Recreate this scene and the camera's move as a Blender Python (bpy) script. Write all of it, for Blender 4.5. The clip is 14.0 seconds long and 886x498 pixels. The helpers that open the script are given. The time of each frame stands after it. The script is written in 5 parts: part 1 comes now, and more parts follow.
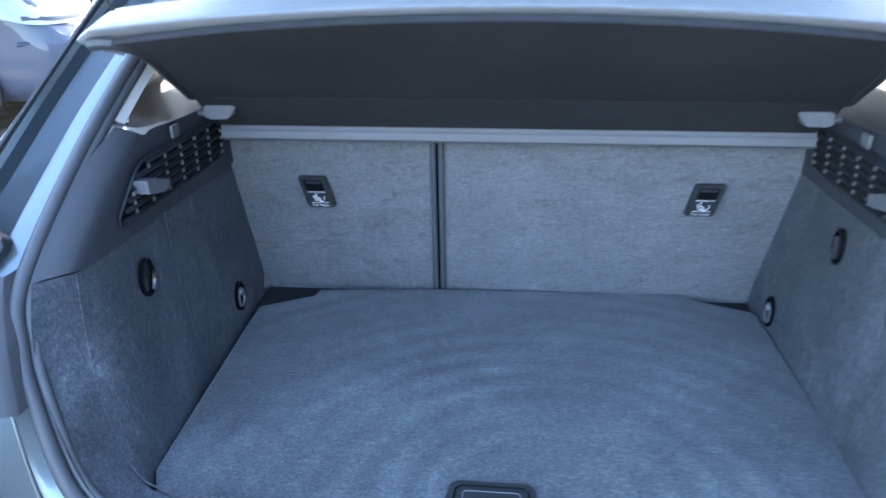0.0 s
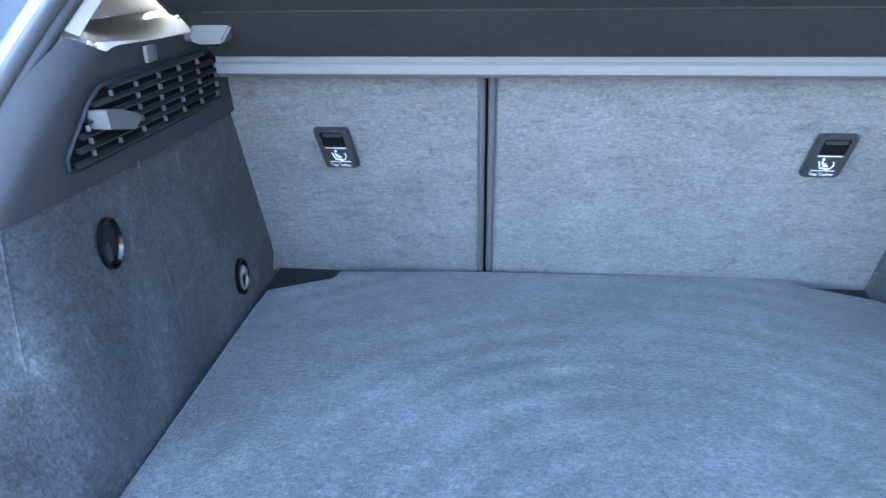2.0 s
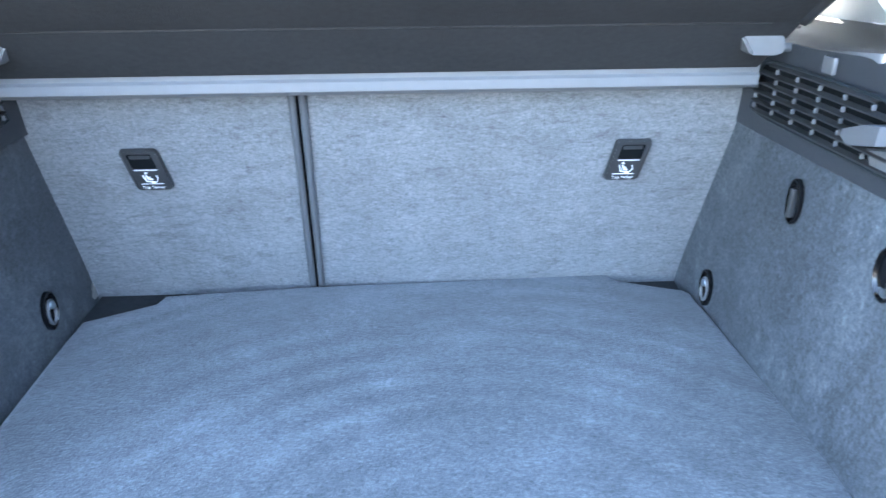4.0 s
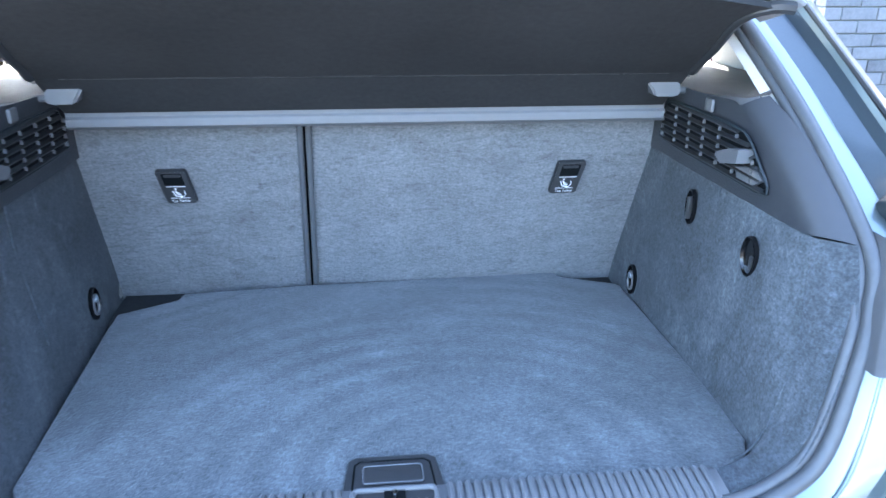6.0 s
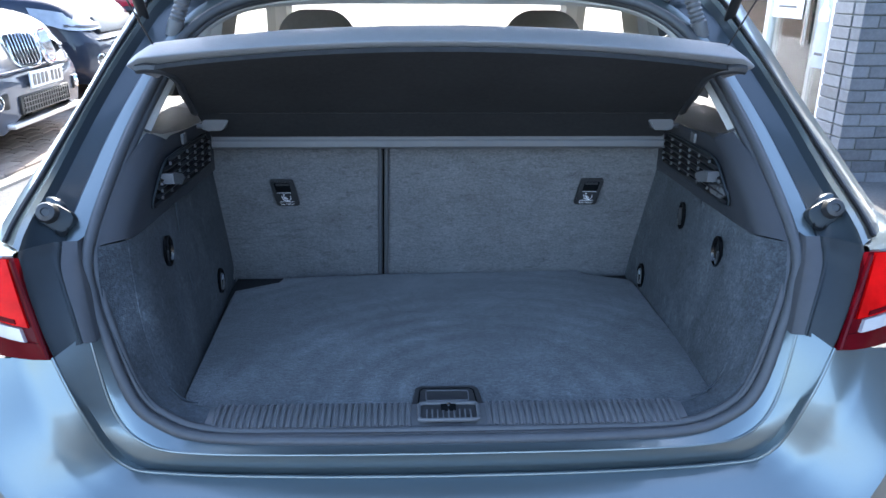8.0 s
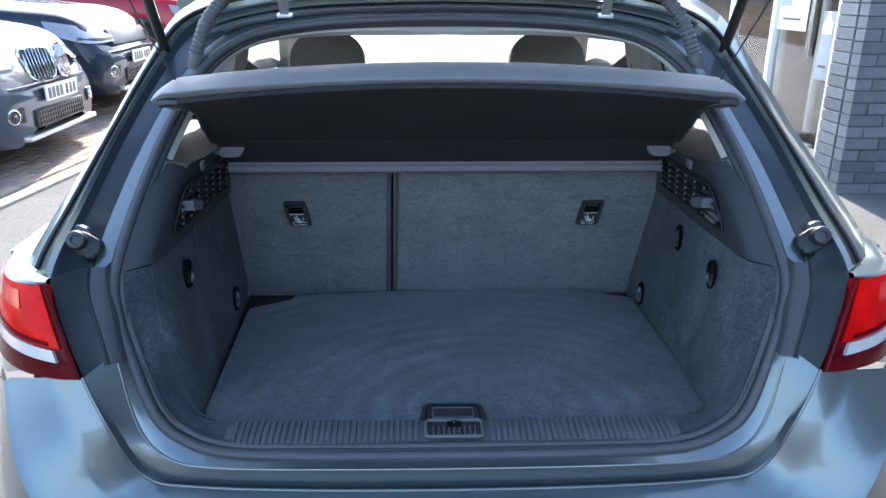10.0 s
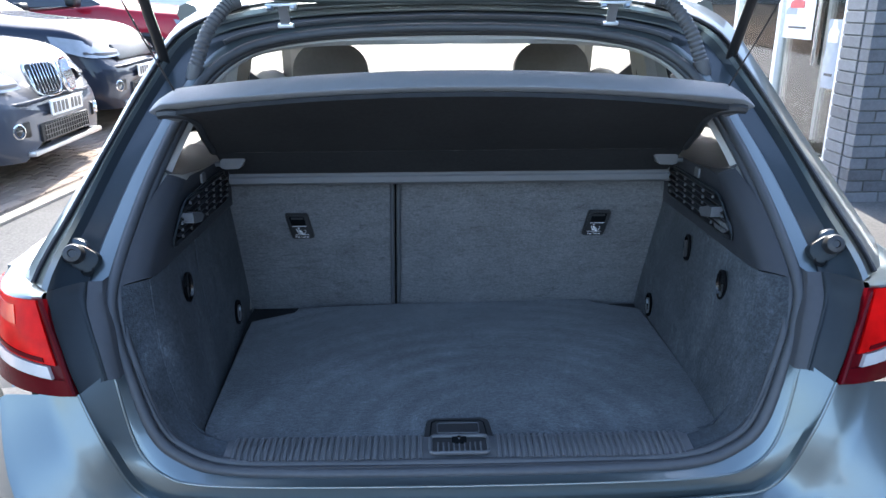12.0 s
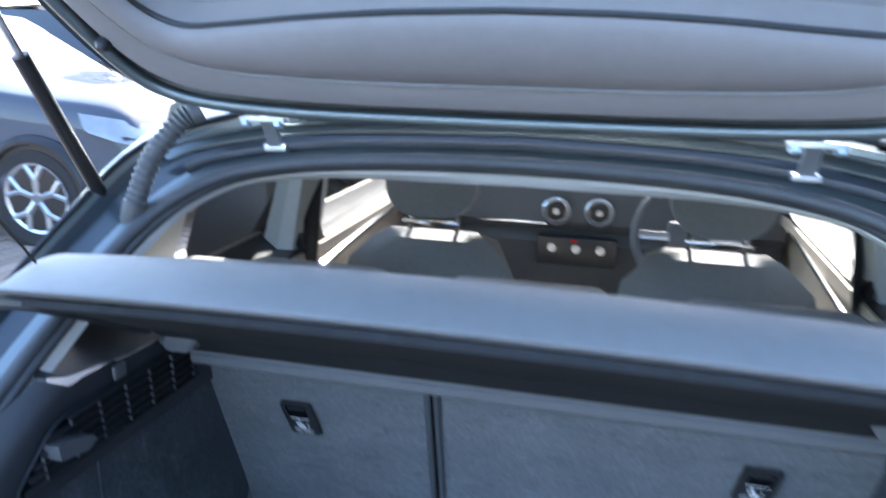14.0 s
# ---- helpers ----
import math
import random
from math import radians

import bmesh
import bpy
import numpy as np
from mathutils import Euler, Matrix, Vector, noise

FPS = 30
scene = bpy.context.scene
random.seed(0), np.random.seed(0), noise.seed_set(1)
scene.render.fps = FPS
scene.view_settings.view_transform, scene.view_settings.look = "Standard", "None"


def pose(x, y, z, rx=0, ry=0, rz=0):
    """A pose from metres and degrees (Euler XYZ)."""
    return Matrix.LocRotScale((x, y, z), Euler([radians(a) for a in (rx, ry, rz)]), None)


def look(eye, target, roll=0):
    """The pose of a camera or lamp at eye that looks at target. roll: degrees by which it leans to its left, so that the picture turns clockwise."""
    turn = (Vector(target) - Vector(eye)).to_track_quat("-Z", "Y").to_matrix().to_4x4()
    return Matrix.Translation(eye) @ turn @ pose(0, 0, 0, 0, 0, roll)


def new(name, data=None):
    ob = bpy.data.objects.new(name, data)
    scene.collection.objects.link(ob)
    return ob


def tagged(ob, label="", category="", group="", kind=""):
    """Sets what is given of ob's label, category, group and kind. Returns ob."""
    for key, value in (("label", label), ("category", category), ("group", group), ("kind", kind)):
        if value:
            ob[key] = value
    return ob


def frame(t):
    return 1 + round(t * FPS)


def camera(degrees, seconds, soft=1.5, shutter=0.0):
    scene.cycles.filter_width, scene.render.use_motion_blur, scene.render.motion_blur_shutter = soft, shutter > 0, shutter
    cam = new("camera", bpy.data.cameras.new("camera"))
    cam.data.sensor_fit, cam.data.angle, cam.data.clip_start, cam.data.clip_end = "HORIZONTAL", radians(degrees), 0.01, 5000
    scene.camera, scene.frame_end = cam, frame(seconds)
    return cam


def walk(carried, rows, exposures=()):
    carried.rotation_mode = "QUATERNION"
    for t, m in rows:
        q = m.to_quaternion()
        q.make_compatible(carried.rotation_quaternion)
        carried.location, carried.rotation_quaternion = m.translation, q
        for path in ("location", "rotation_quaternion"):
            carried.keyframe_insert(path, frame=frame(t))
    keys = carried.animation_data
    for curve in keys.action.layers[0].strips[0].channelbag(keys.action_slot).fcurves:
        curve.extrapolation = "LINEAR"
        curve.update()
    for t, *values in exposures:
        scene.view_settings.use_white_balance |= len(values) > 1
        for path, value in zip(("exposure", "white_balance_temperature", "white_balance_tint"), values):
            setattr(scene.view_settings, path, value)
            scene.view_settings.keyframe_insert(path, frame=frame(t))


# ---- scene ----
cam = camera(62.3, 14.0, shutter=0.5)
PATH = [
    (0, (0.021, -0.685, 1.335), (-0.176, 1.143, 0.546), -0.7),
    (0.5, (-0.028, -0.58, 1.23), (-0.297, 1.242, 0.451), -0.7),
    (1, (-0.058, -0.499, 1.181), (-0.349, 1.319, 0.4), -0.9),
    (1.5, (-0.059, -0.463, 1.184), (-0.344, 1.351, 0.393), -1.0),
    (2, (-0.048, -0.455, 1.186), (-0.302, 1.364, 0.394), -1.2),
    (2.5, (-0.033, -0.453, 1.188), (-0.232, 1.372, 0.394), -1.3),
    (3, (-0.015, -0.45, 1.19), (-0.135, 1.383, 0.399), -1.2),
    (3.5, (0.014, -0.444, 1.199), (-0.011, 1.39, 0.403), -0.9),
    (4, (0.034, -0.445, 1.203), (0.111, 1.389, 0.411), -0.5),
    (4.2, (0.037, -0.448, 1.205), (0.154, 1.385, 0.413), -0.2),
    (6.3, (-0.045, -0.773, 1.277), (0.159, 1.083, 0.561), 0.3),
    (6.5, (-0.057, -0.825, 1.285), (0.122, 1.037, 0.578), 0.3),
    (7, (-0.051, -0.945, 1.304), (0.066, 0.928, 0.614), 0.2),
    (7.5, (-0.047, -1.024, 1.324), (0.036, 0.855, 0.643), 0.2),
    (8, (-0.049, -1.067, 1.351), (0.02, 0.812, 0.669), 0.3),
    (10.3, (-0.048, -1.119, 1.407), (0.0, 0.768, 0.746), 0.1),
    (10.5, (-0.047, -1.113, 1.398), (0.004, 0.779, 0.751), -0.0),
    (11, (-0.039, -1.103, 1.398), (0.008, 0.791, 0.757), -0.2),
    (11.5, (-0.041, -1.099, 1.398), (0.002, 0.796, 0.76), -0.4),
    (12, (-0.044, -1.094, 1.397), (-0.011, 0.801, 0.759), -0.4),
    (12.5, (-0.039, -1.05, 1.395), (-0.032, 0.846, 0.76), -0.1),
    (13, (0.02, -0.865, 1.396), (-0.014, 1.035, 0.773), 0.2),
    (13.5, (0.132, -0.584, 1.435), (-0.048, 1.31, 0.818), 1.2),
    (14, (0.137, -0.408, 1.493), (-0.328, 1.464, 0.965), 1.2),
]
walk(cam, [(t, look(eye, target, roll)) for t, eye, target, roll in PATH],
     exposures=[(0, 3.87, 6100, 10), (0.5, 4.25, 6200, 10), (1.0, 4.37, 6280, 10), (1.5, 4.5, 6420, 10), (3, 4.9, 6450, 10), (4.2, 4.92, 6450, 10), (6.5, 4.1, 6200, 10), (7.0, 3.6, 6200, 10), (7.5, 3.1, 6200, 10), (8.2, 2.85, 6250, 10), (10.3, 2.48, 6350, 10), (12.5, 2.48, 6350, 10), (13.0, 2.95, 6100, 10), (13.5, 3.12, 6050, 10), (14, 3.05, 6050, 10)])

# ---- light ----
world = bpy.data.worlds.new("world")
scene.world = world
world.use_nodes = True
wn, wl = world.node_tree.nodes, world.node_tree.links
sky = wn.new("ShaderNodeTexSky")
sky.sky_type, sky.sun_disc = "NISHITA", False
sky.sun_elevation, sky.sun_rotation = radians(38), radians(-2)
sky.air_density, sky.dust_density = 1.0, 1.5
wl.new(sky.outputs[0], wn["Background"].inputs[0])
wn["Background"].inputs[1].default_value = 0.15
sun = new("sun", bpy.data.lights.new("sun", "SUN"))
sun.data.energy, sun.data.angle, sun.data.color = 3.0, radians(0.6), (1.0, 0.94, 0.85)
sun.matrix_world = look((-0.25, 7.9, 6.2), (0, 0, 0))

# ---- materials ----
def mk(name, col, rough=0.5, metal=0.0, var=0.15, scale=30.0, big=3.0, bump=0.1, bscale=150.0, coat=0.0, rnd=0.0, spec=0.5, rvar=0.1, stretch=(1, 1, 1), sheen=0.0):
    m = bpy.data.materials.new(name)
    m.use_nodes = True
    n, l = m.node_tree.nodes, m.node_tree.links
    b = n["Principled BSDF"]
    tc = n.new("ShaderNodeTexCoord")
    mp = n.new("ShaderNodeMapping")
    mp.inputs["Scale"].default_value = stretch
    l.new(tc.outputs["Object"], mp.inputs[0])
    def nz(sc, det=4):
        t = n.new("ShaderNodeTexNoise")
        t.inputs["Scale"].default_value, t.inputs["Detail"].default_value = sc, det
        l.new(mp.outputs[0], t.inputs["Vector"])
        return t.outputs["Fac"]
    def math_(op, a, c):
        t = n.new("ShaderNodeMath")
        t.operation = op
        for k, v in enumerate((a, c)):
            if isinstance(v, (int, float)):
                t.inputs[k].default_value = v
            else:
                l.new(v, t.inputs[k])
        return t.outputs[0]
    f = math_("ADD", math_("MULTIPLY", math_("SUBTRACT", nz(scale), 0.5), 2.2 * var), math_("MULTIPLY", math_("SUBTRACT", nz(big, 3), 0.5), 2.4 * var))
    f = math_("ADD", f, 1.0)
    if rnd:
        oi = n.new("ShaderNodeObjectInfo")
        f = math_("ADD", f, math_("MULTIPLY", math_("SUBTRACT", oi.outputs["Random"], 0.5), 2 * rnd))
    vm = n.new("ShaderNodeVectorMath")
    vm.operation = "SCALE"
    vm.inputs[0].default_value = col
    l.new(f, vm.inputs["Scale"])
    l.new(vm.outputs[0], b.inputs["Base Color"])
    b.inputs["Metallic"].default_value = metal
    b.inputs["Specular IOR Level"].default_value = spec
    l.new(math_("ADD", math_("MULTIPLY", math_("SUBTRACT", nz(big * 4), 0.5), rvar), rough), b.inputs["Roughness"])
    b.inputs["Coat Weight"].default_value = coat
    b.inputs["Coat Roughness"].default_value = 0.04
    if sheen:
        b.inputs["Sheen Weight"].default_value = sheen
        b.inputs["Sheen Roughness"].default_value = 0.5
    if bump:
        bp = n.new("ShaderNodeBump")
        bp.inputs["Strength"].default_value, bp.inputs["Distance"].default_value = bump, 0.002
        l.new(nz(bscale, 5), bp.inputs["Height"])
        l.new(bp.outputs[0], b.inputs["Normal"])
    return m


def glassy(name, col, rough=0.02, alpha=0.25):
    m = bpy.data.materials.new(name)
    m.use_nodes = True
    n, l = m.node_tree.nodes, m.node_tree.links
    n.remove(n["Principled BSDF"])
    tr, gl, mx, fr = n.new("ShaderNodeBsdfTransparent"), n.new("ShaderNodeBsdfGlossy"), n.new("ShaderNodeMixShader"), n.new("ShaderNodeFresnel")
    tr.inputs[0].default_value = (*col, 1)
    gl.inputs["Roughness"].default_value = rough
    fr.inputs[0].default_value = 1.5
    l.new(fr.outputs[0], mx.inputs[0])
    l.new(tr.outputs[0], mx.inputs[1])
    l.new(gl.outputs[0], mx.inputs[2])
    l.new(mx.outputs[0], n["Material Output"].inputs[0])
    return m


def scuffed(m, scale, stretch, lo, hi, amount):
    """Cloudy patches and streaks where the nap lies differently."""
    n, l = m.node_tree.nodes, m.node_tree.links
    b = n["Principled BSDF"]
    src = b.inputs["Base Color"].links[0].from_socket
    tc, mp, nz, mr, vm = n.new("ShaderNodeTexCoord"), n.new("ShaderNodeMapping"), n.new("ShaderNodeTexNoise"), n.new("ShaderNodeMapRange"), n.new("ShaderNodeVectorMath")
    mp.inputs["Scale"].default_value = stretch
    nz.inputs["Scale"].default_value, nz.inputs["Detail"].default_value, nz.inputs["Roughness"].default_value = scale, 7.0, 0.68
    nz.inputs["Distortion"].default_value = 0.6
    mr.inputs["From Min"].default_value, mr.inputs["From Max"].default_value = lo, hi
    mr.inputs["To Min"].default_value, mr.inputs["To Max"].default_value = 1.0, 1.0 + amount
    vm.operation = "SCALE"
    l.new(tc.outputs["Object"], mp.inputs[0])
    l.new(mp.outputs[0], nz.inputs["Vector"])
    l.new(nz.outputs["Fac"], mr.inputs["Value"])
    l.new(src, vm.inputs[0])
    l.new(mr.outputs[0], vm.inputs["Scale"])
    l.new(vm.outputs[0], b.inputs["Base Color"])
    return m


CARPET = mk("boot carpet", (0.056, 0.063, 0.068), 0.95, var=0.34, scale=160, big=7, bump=1.0, bscale=300, spec=0.15, sheen=0.25)
def brushed(m, centre, amount):
    """Arcs where the nap has been brushed another way; darker outside an oval."""
    n, l = m.node_tree.nodes, m.node_tree.links
    b = n["Principled BSDF"]
    src = b.inputs["Base Color"].links[0].from_socket
    tc = n.new("ShaderNodeTexCoord")
    mp = n.new("ShaderNodeMapping")
    mp.inputs["Location"].default_value = (-centre[0], -centre[1], 0)
    l.new(tc.outputs["Object"], mp.inputs[0])
    w = n.new("ShaderNodeTexWave")
    w.wave_type, w.rings_direction = "RINGS", "Z"
    w.inputs["Scale"].default_value, w.inputs["Distortion"].default_value = 5.2, 2.6
    w.inputs["Detail"].default_value, w.inputs["Detail Scale"].default_value = 3.0, 1.6
    l.new(mp.outputs[0], w.inputs["Vector"])
    nz = n.new("ShaderNodeTexNoise")
    nz.inputs["Scale"].default_value = 3.2
    l.new(mp.outputs[0], nz.inputs["Vector"])
    mr = n.new("ShaderNodeMapRange")
    mr.inputs["From Min"].default_value, mr.inputs["From Max"].default_value = 0.35, 0.7
    mr.inputs["To Min"].default_value, mr.inputs["To Max"].default_value = 0.0, amount
    l.new(nz.outputs["Fac"], mr.inputs["Value"])
    mu = n.new("ShaderNodeMath")
    mu.operation = "MULTIPLY"
    l.new(w.outputs["Fac"], mu.inputs[0])
    l.new(mr.outputs[0], mu.inputs[1])
    ad = n.new("ShaderNodeMath")
    ad.operation = "ADD"
    ad.inputs[1].default_value = 0.92
    # Lighter within a wobbling oval right of the middle, darker towards the edges.
    oval_at = n.new("ShaderNodeMapping")
    oval_at.inputs["Location"].default_value = (-.13, -.34, 0)
    l.new(tc.outputs["Object"], oval_at.inputs[0])
    wob = n.new("ShaderNodeVectorMath")
    wob.operation = "SCALE"
    wob.inputs["Scale"].default_value = .16
    l.new(nz.outputs["Color"], wob.inputs[0])
    off = n.new("ShaderNodeVectorMath")
    off.operation = "ADD"
    l.new(oval_at.outputs[0], off.inputs[0])
    l.new(wob.outputs[0], off.inputs[1])
    dist = n.new("ShaderNodeVectorMath")
    dist.operation = "LENGTH"
    l.new(off.outputs[0], dist.inputs[0])
    nap = n.new("ShaderNodeMapRange")
    nap.interpolation_type = "SMOOTHSTEP"
    nap.inputs["From Min"].default_value, nap.inputs["From Max"].default_value = .30, .66
    nap.inputs["To Min"].default_value, nap.inputs["To Max"].default_value = 1.14, .62
    l.new(dist.outputs["Value"], nap.inputs["Value"])
    both_ = n.new("ShaderNodeMath")
    both_.operation = "MULTIPLY"
    l.new(nap.outputs[0], both_.inputs[1])
    l.new(mu.outputs[0], ad.inputs[0])
    l.new(ad.outputs[0], both_.inputs[0])
    vm = n.new("ShaderNodeVectorMath")
    vm.operation = "SCALE"
    l.new(src, vm.inputs[0])
    l.new(both_.outputs[0], vm.inputs["Scale"])
    l.new(vm.outputs[0], b.inputs["Base Color"])
    return m


brushed(CARPET, (.08, .06), .46)
scuffed(CARPET, 9.0, (1, 1, 1), .45, .75, .30)
scuffed(CARPET, 110.0, (1, 1.8, 1), .38, .66, .6)
scuffed(CARPET, 3.2, (1, 1, 1), .40, .62, .22)
scuffed(CARPET, 240.0, (1, 1, 1), .36, .64, .9)
scuffed(CARPET, 45.0, (1, 1.6, 1), .50, .72, .35)
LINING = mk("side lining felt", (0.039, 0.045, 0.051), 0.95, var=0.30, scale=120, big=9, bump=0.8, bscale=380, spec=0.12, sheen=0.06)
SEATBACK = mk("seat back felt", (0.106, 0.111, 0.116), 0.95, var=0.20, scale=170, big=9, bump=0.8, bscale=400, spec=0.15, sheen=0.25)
scuffed(LINING, 7.0, (1, 1, .6), .48, .78, .9)
scuffed(LINING, 30.0, (1, .8, .35), .60, .78, .7)
scuffed(LINING, 14.0, (1, 1.4, .8), .60, .80, .8)
scuffed(SEATBACK, 6.0, (.9, 1, 1.7), .42, .70, -.10)
scuffed(SEATBACK, 38.0, (.5, 1, 2.2), .54, .72, -.34)
scuffed(SEATBACK, 60.0, (3.0, 1, .35), .56, .74, -.28)
scuffed(SEATBACK, 24.0, (.6, 1, 1.5), .48, .72, .16)
scuffed(SEATBACK, 150.0, (.6, 1, 1.5), .38, .64, .35)
scuffed(SEATBACK, 240.0, (.8, 1, 1.2), .36, .64, .55)
scuffed(LINING, 70.0, (1, 1, 1), .52, .74, .45)
scuffed(LINING, 240.0, (1, 1, 1), .36, .64, .7)
BLACKFELT = mk("black cover cloth", (0.035, 0.036, 0.038), 0.95, var=0.25, scale=120, big=6, bump=0.4, bscale=500, spec=0.1)
PLASTIC = mk("grained dark plastic", (0.034, 0.037, 0.043), 0.46, var=0.1, scale=60, big=5, bump=0.25, bscale=900)
SILLP = mk("sill plastic", (0.10, 0.104, 0.11), 0.42, var=0.1, scale=50, big=5, bump=0.2, bscale=900)
COVERP = mk("cover lip plastic", (0.20, 0.206, 0.216), 0.5, var=0.08, scale=60, big=4, bump=0.2, bscale=800)
BARP = mk("cover bar plastic", (0.15, 0.156, 0.165), 0.5, var=0.08, scale=60, big=4, bump=0.2, bscale=800)
STRIPP = mk("grey grained strip plastic", (0.058, 0.061, 0.067), 0.5, var=0.08, scale=90, big=4, bump=0.2, bscale=900, spec=0.3)
CORNERP = mk("dark satin corner plastic", (0.020, 0.026, 0.030), 0.42, var=0.1, scale=90, big=4, bump=0.1, bscale=900, spec=0.3)
# Body paint again, with the dark tailgate it mirrors put into the colour.
SHADEPAINT = mk("body paint darkened for dark reflections", (0.040, 0.055, 0.068), 0.34, 0.35, var=0.08, scale=300, big=3, bump=0.03, bscale=300, coat=.4, rvar=.06)
GLOSSB = mk("glossy black plastic", (0.004, 0.004, 0.0045), 0.2, var=0.1, bump=0.0)
DASHP = mk("soft black dashboard", (0.075, 0.080, 0.086), 0.6, var=0.12, scale=90, big=6, bump=0.3, bscale=500)
GREYP = mk("mid grey plastic", (0.12, 0.123, 0.128), 0.42, var=0.1, scale=60, big=6, bump=0.15, bscale=700)
GATEP = mk("tailgate trim plastic", (0.23, 0.222, 0.235), 0.5, var=0.08, scale=60, big=4, bump=0.25, bscale=900)
# Near-black that stands for the shade inside holes, slots and gaps.
VOIDP = mk("black for shaded hollows", (0.005, 0.006, 0.007), 0.6, var=0.1, bump=0.0, spec=0.1)
DARKP = mk("dark plastic", (0.03, 0.031, 0.033), 0.42, var=0.12, scale=60, big=6, bump=0.1, bscale=600)
BLACKP = mk("black plastic", (0.012, 0.012, 0.013), 0.35, var=0.15, scale=60, big=6, bump=0.1, bscale=600)
RUBBER = mk("black rubber", (0.058, 0.062, 0.068), 0.46, var=0.15, scale=80, big=8, bump=0.15, bscale=600)
PAINT = mk("grey green metallic paint", (0.145, 0.180, 0.190), 0.33, 0.75, var=0.05, scale=900, big=2, bump=0.0, coat=0.7, rvar=0.04)
CHROME = mk("chrome", (0.75, 0.76, 0.78), 0.12, 1.0, var=0.04, bump=0.0, rvar=0.04)
STEEL = mk("zinc steel", (0.5, 0.55, 0.6), 0.35, 0.9, var=0.1, bump=0.05)
LIGHTTRIM = mk("light grey headlining", (0.52, 0.52, 0.5), 0.85, var=0.06, scale=150, big=5, bump=0.3, bscale=500, spec=0.2)
BEIGE = mk("beige door trim", (.46, .39, .30), .6, var=.1, bump=.2)
WHITE = mk("white print", (0.8, 0.8, 0.8), 0.6, var=0.03, bump=0.0)
PIPING = mk("grey seat edge piping", (0.085, 0.090, 0.097), 0.6, var=0.1, scale=90, big=8, bump=0.2, bscale=600)
LEATHER = mk("dark grey seat leather", (0.22, 0.215, 0.205), 0.5, var=0.12, scale=90, big=6, bump=0.3, bscale=500)
REDLENS = mk("red lamp lens", (0.62, 0.004, 0.004), 0.22, var=0.5, scale=28, big=11, bump=0.0, coat=0.10, spec=0.05, rvar=0.03)
DARKRED = mk("deep red lamp lens", (0.085, 0.002, 0.005), 0.22, var=0.25, scale=30, big=9, bump=0.0, coat=0.10, spec=0.05, rvar=0.03)
BRIGHTLENS = mk("orange red lens reflection", (0.66, 0.014, 0.008), 0.15, var=0.4, scale=60, big=14, bump=0.0, coat=0.3, rvar=0.03)
CLEARLENS = mk("silver indicator lens", (0.6, 0.6, 0.6), 0.15, 0.3, var=0.1, scale=60, big=9, bump=0.0, coat=1.0, rvar=0.05)
TYRE = mk("tyre rubber", (0.02, 0.02, 0.021), 0.85, var=0.2, bump=0.2)
ALLOY = mk("silver alloy", (0.5, 0.51, 0.53), 0.3, 0.8, var=0.06, bump=0.0)
GLASS = glassy("tinted car glass", (0.86, 0.92, 0.9))
SHOPGLASS = glassy("shop glass", (0.9, 0.93, 0.92))
ASPHALT = mk("asphalt", (0.115, 0.112, 0.108), 0.9, var=0.5, scale=70, big=1.2, bump=0.9, bscale=90, spec=0.2)
CONCRETE = mk("pale concrete", (0.72, 0.71, 0.69), 0.85, var=0.12, scale=20, big=0.8, bump=0.4, bscale=60, spec=0.2)
PAVER = mk("brown block paver", (0.30, 0.235, 0.19), 0.88, var=0.18, scale=40, big=5, bump=0.6, bscale=120, rnd=0.22, spec=0.2)
TAN = mk("tan edging", (.40, .35, .29), .9, var=.2, scale=30, big=3, bump=.6, bscale=120, spec=.2)
SAND = mk("joint sand", (0.17, 0.14, 0.11), 0.95, var=0.2, scale=60, big=3, bump=0.5)
BRICK = mk("blue grey brick", (0.155, 0.163, 0.178), 0.75, var=0.22, scale=60, big=9, bump=0.7, bscale=150, rnd=0.25)
MORTAR = mk("mortar", (0.12, 0.125, 0.115), 0.95, var=0.15, scale=60, big=9, bump=0.6)
PLASTER = mk("pale plaster", (0.82, 0.79, 0.75), 0.8, var=0.08, scale=12, big=1, bump=0.1)
FRAMEW = mk("white window frame", (0.75, 0.75, 0.74), 0.4, var=0.04, bump=0.0)


# ---- mesh helpers ----
def part(name, bm, material, parent=None, label="", smooth=True):
    me = bpy.data.meshes.new(name)
    bmesh.ops.recalc_face_normals(bm, faces=bm.faces)
    bm.to_mesh(me)
    bm.free()
    if smooth:
        me.shade_smooth()
        me.set_sharp_from_angle(angle=radians(38))
    me.materials.append(material)
    ob = new(name, me)
    ob.parent = parent
    if label:
        tagged(ob, label)
    return ob


def thing(name, label, category, at=(0, 0, 0), group="", kind="", turn=0):
    ob = new(name)
    ob.empty_display_size = 0.05
    ob.matrix_basis = pose(*at, 0, 0, turn)
    return tagged(ob, label, category, group, kind)


def box(c, size, bevel=0.0, seg=2, bm=None, m=None):
    bm = bm or bmesh.new()
    got = bmesh.ops.create_cube(bm, size=1.0)["verts"]
    for v in got:
        v.co = Vector((v.co.x * size[0], v.co.y * size[1], v.co.z * size[2]))
    if bevel:
        es = list({e for v in got for e in v.link_edges})
        r = bmesh.ops.bevel(bm, geom=es, offset=bevel, segments=seg, affect="EDGES", profile=0.6)
        got = list({v for f in r["faces"] for v in f.verts} | {v for v in got if v.is_valid})
    for v in got:
        v.co = (m @ v.co if m else v.co) + Vector(c)
    return bm


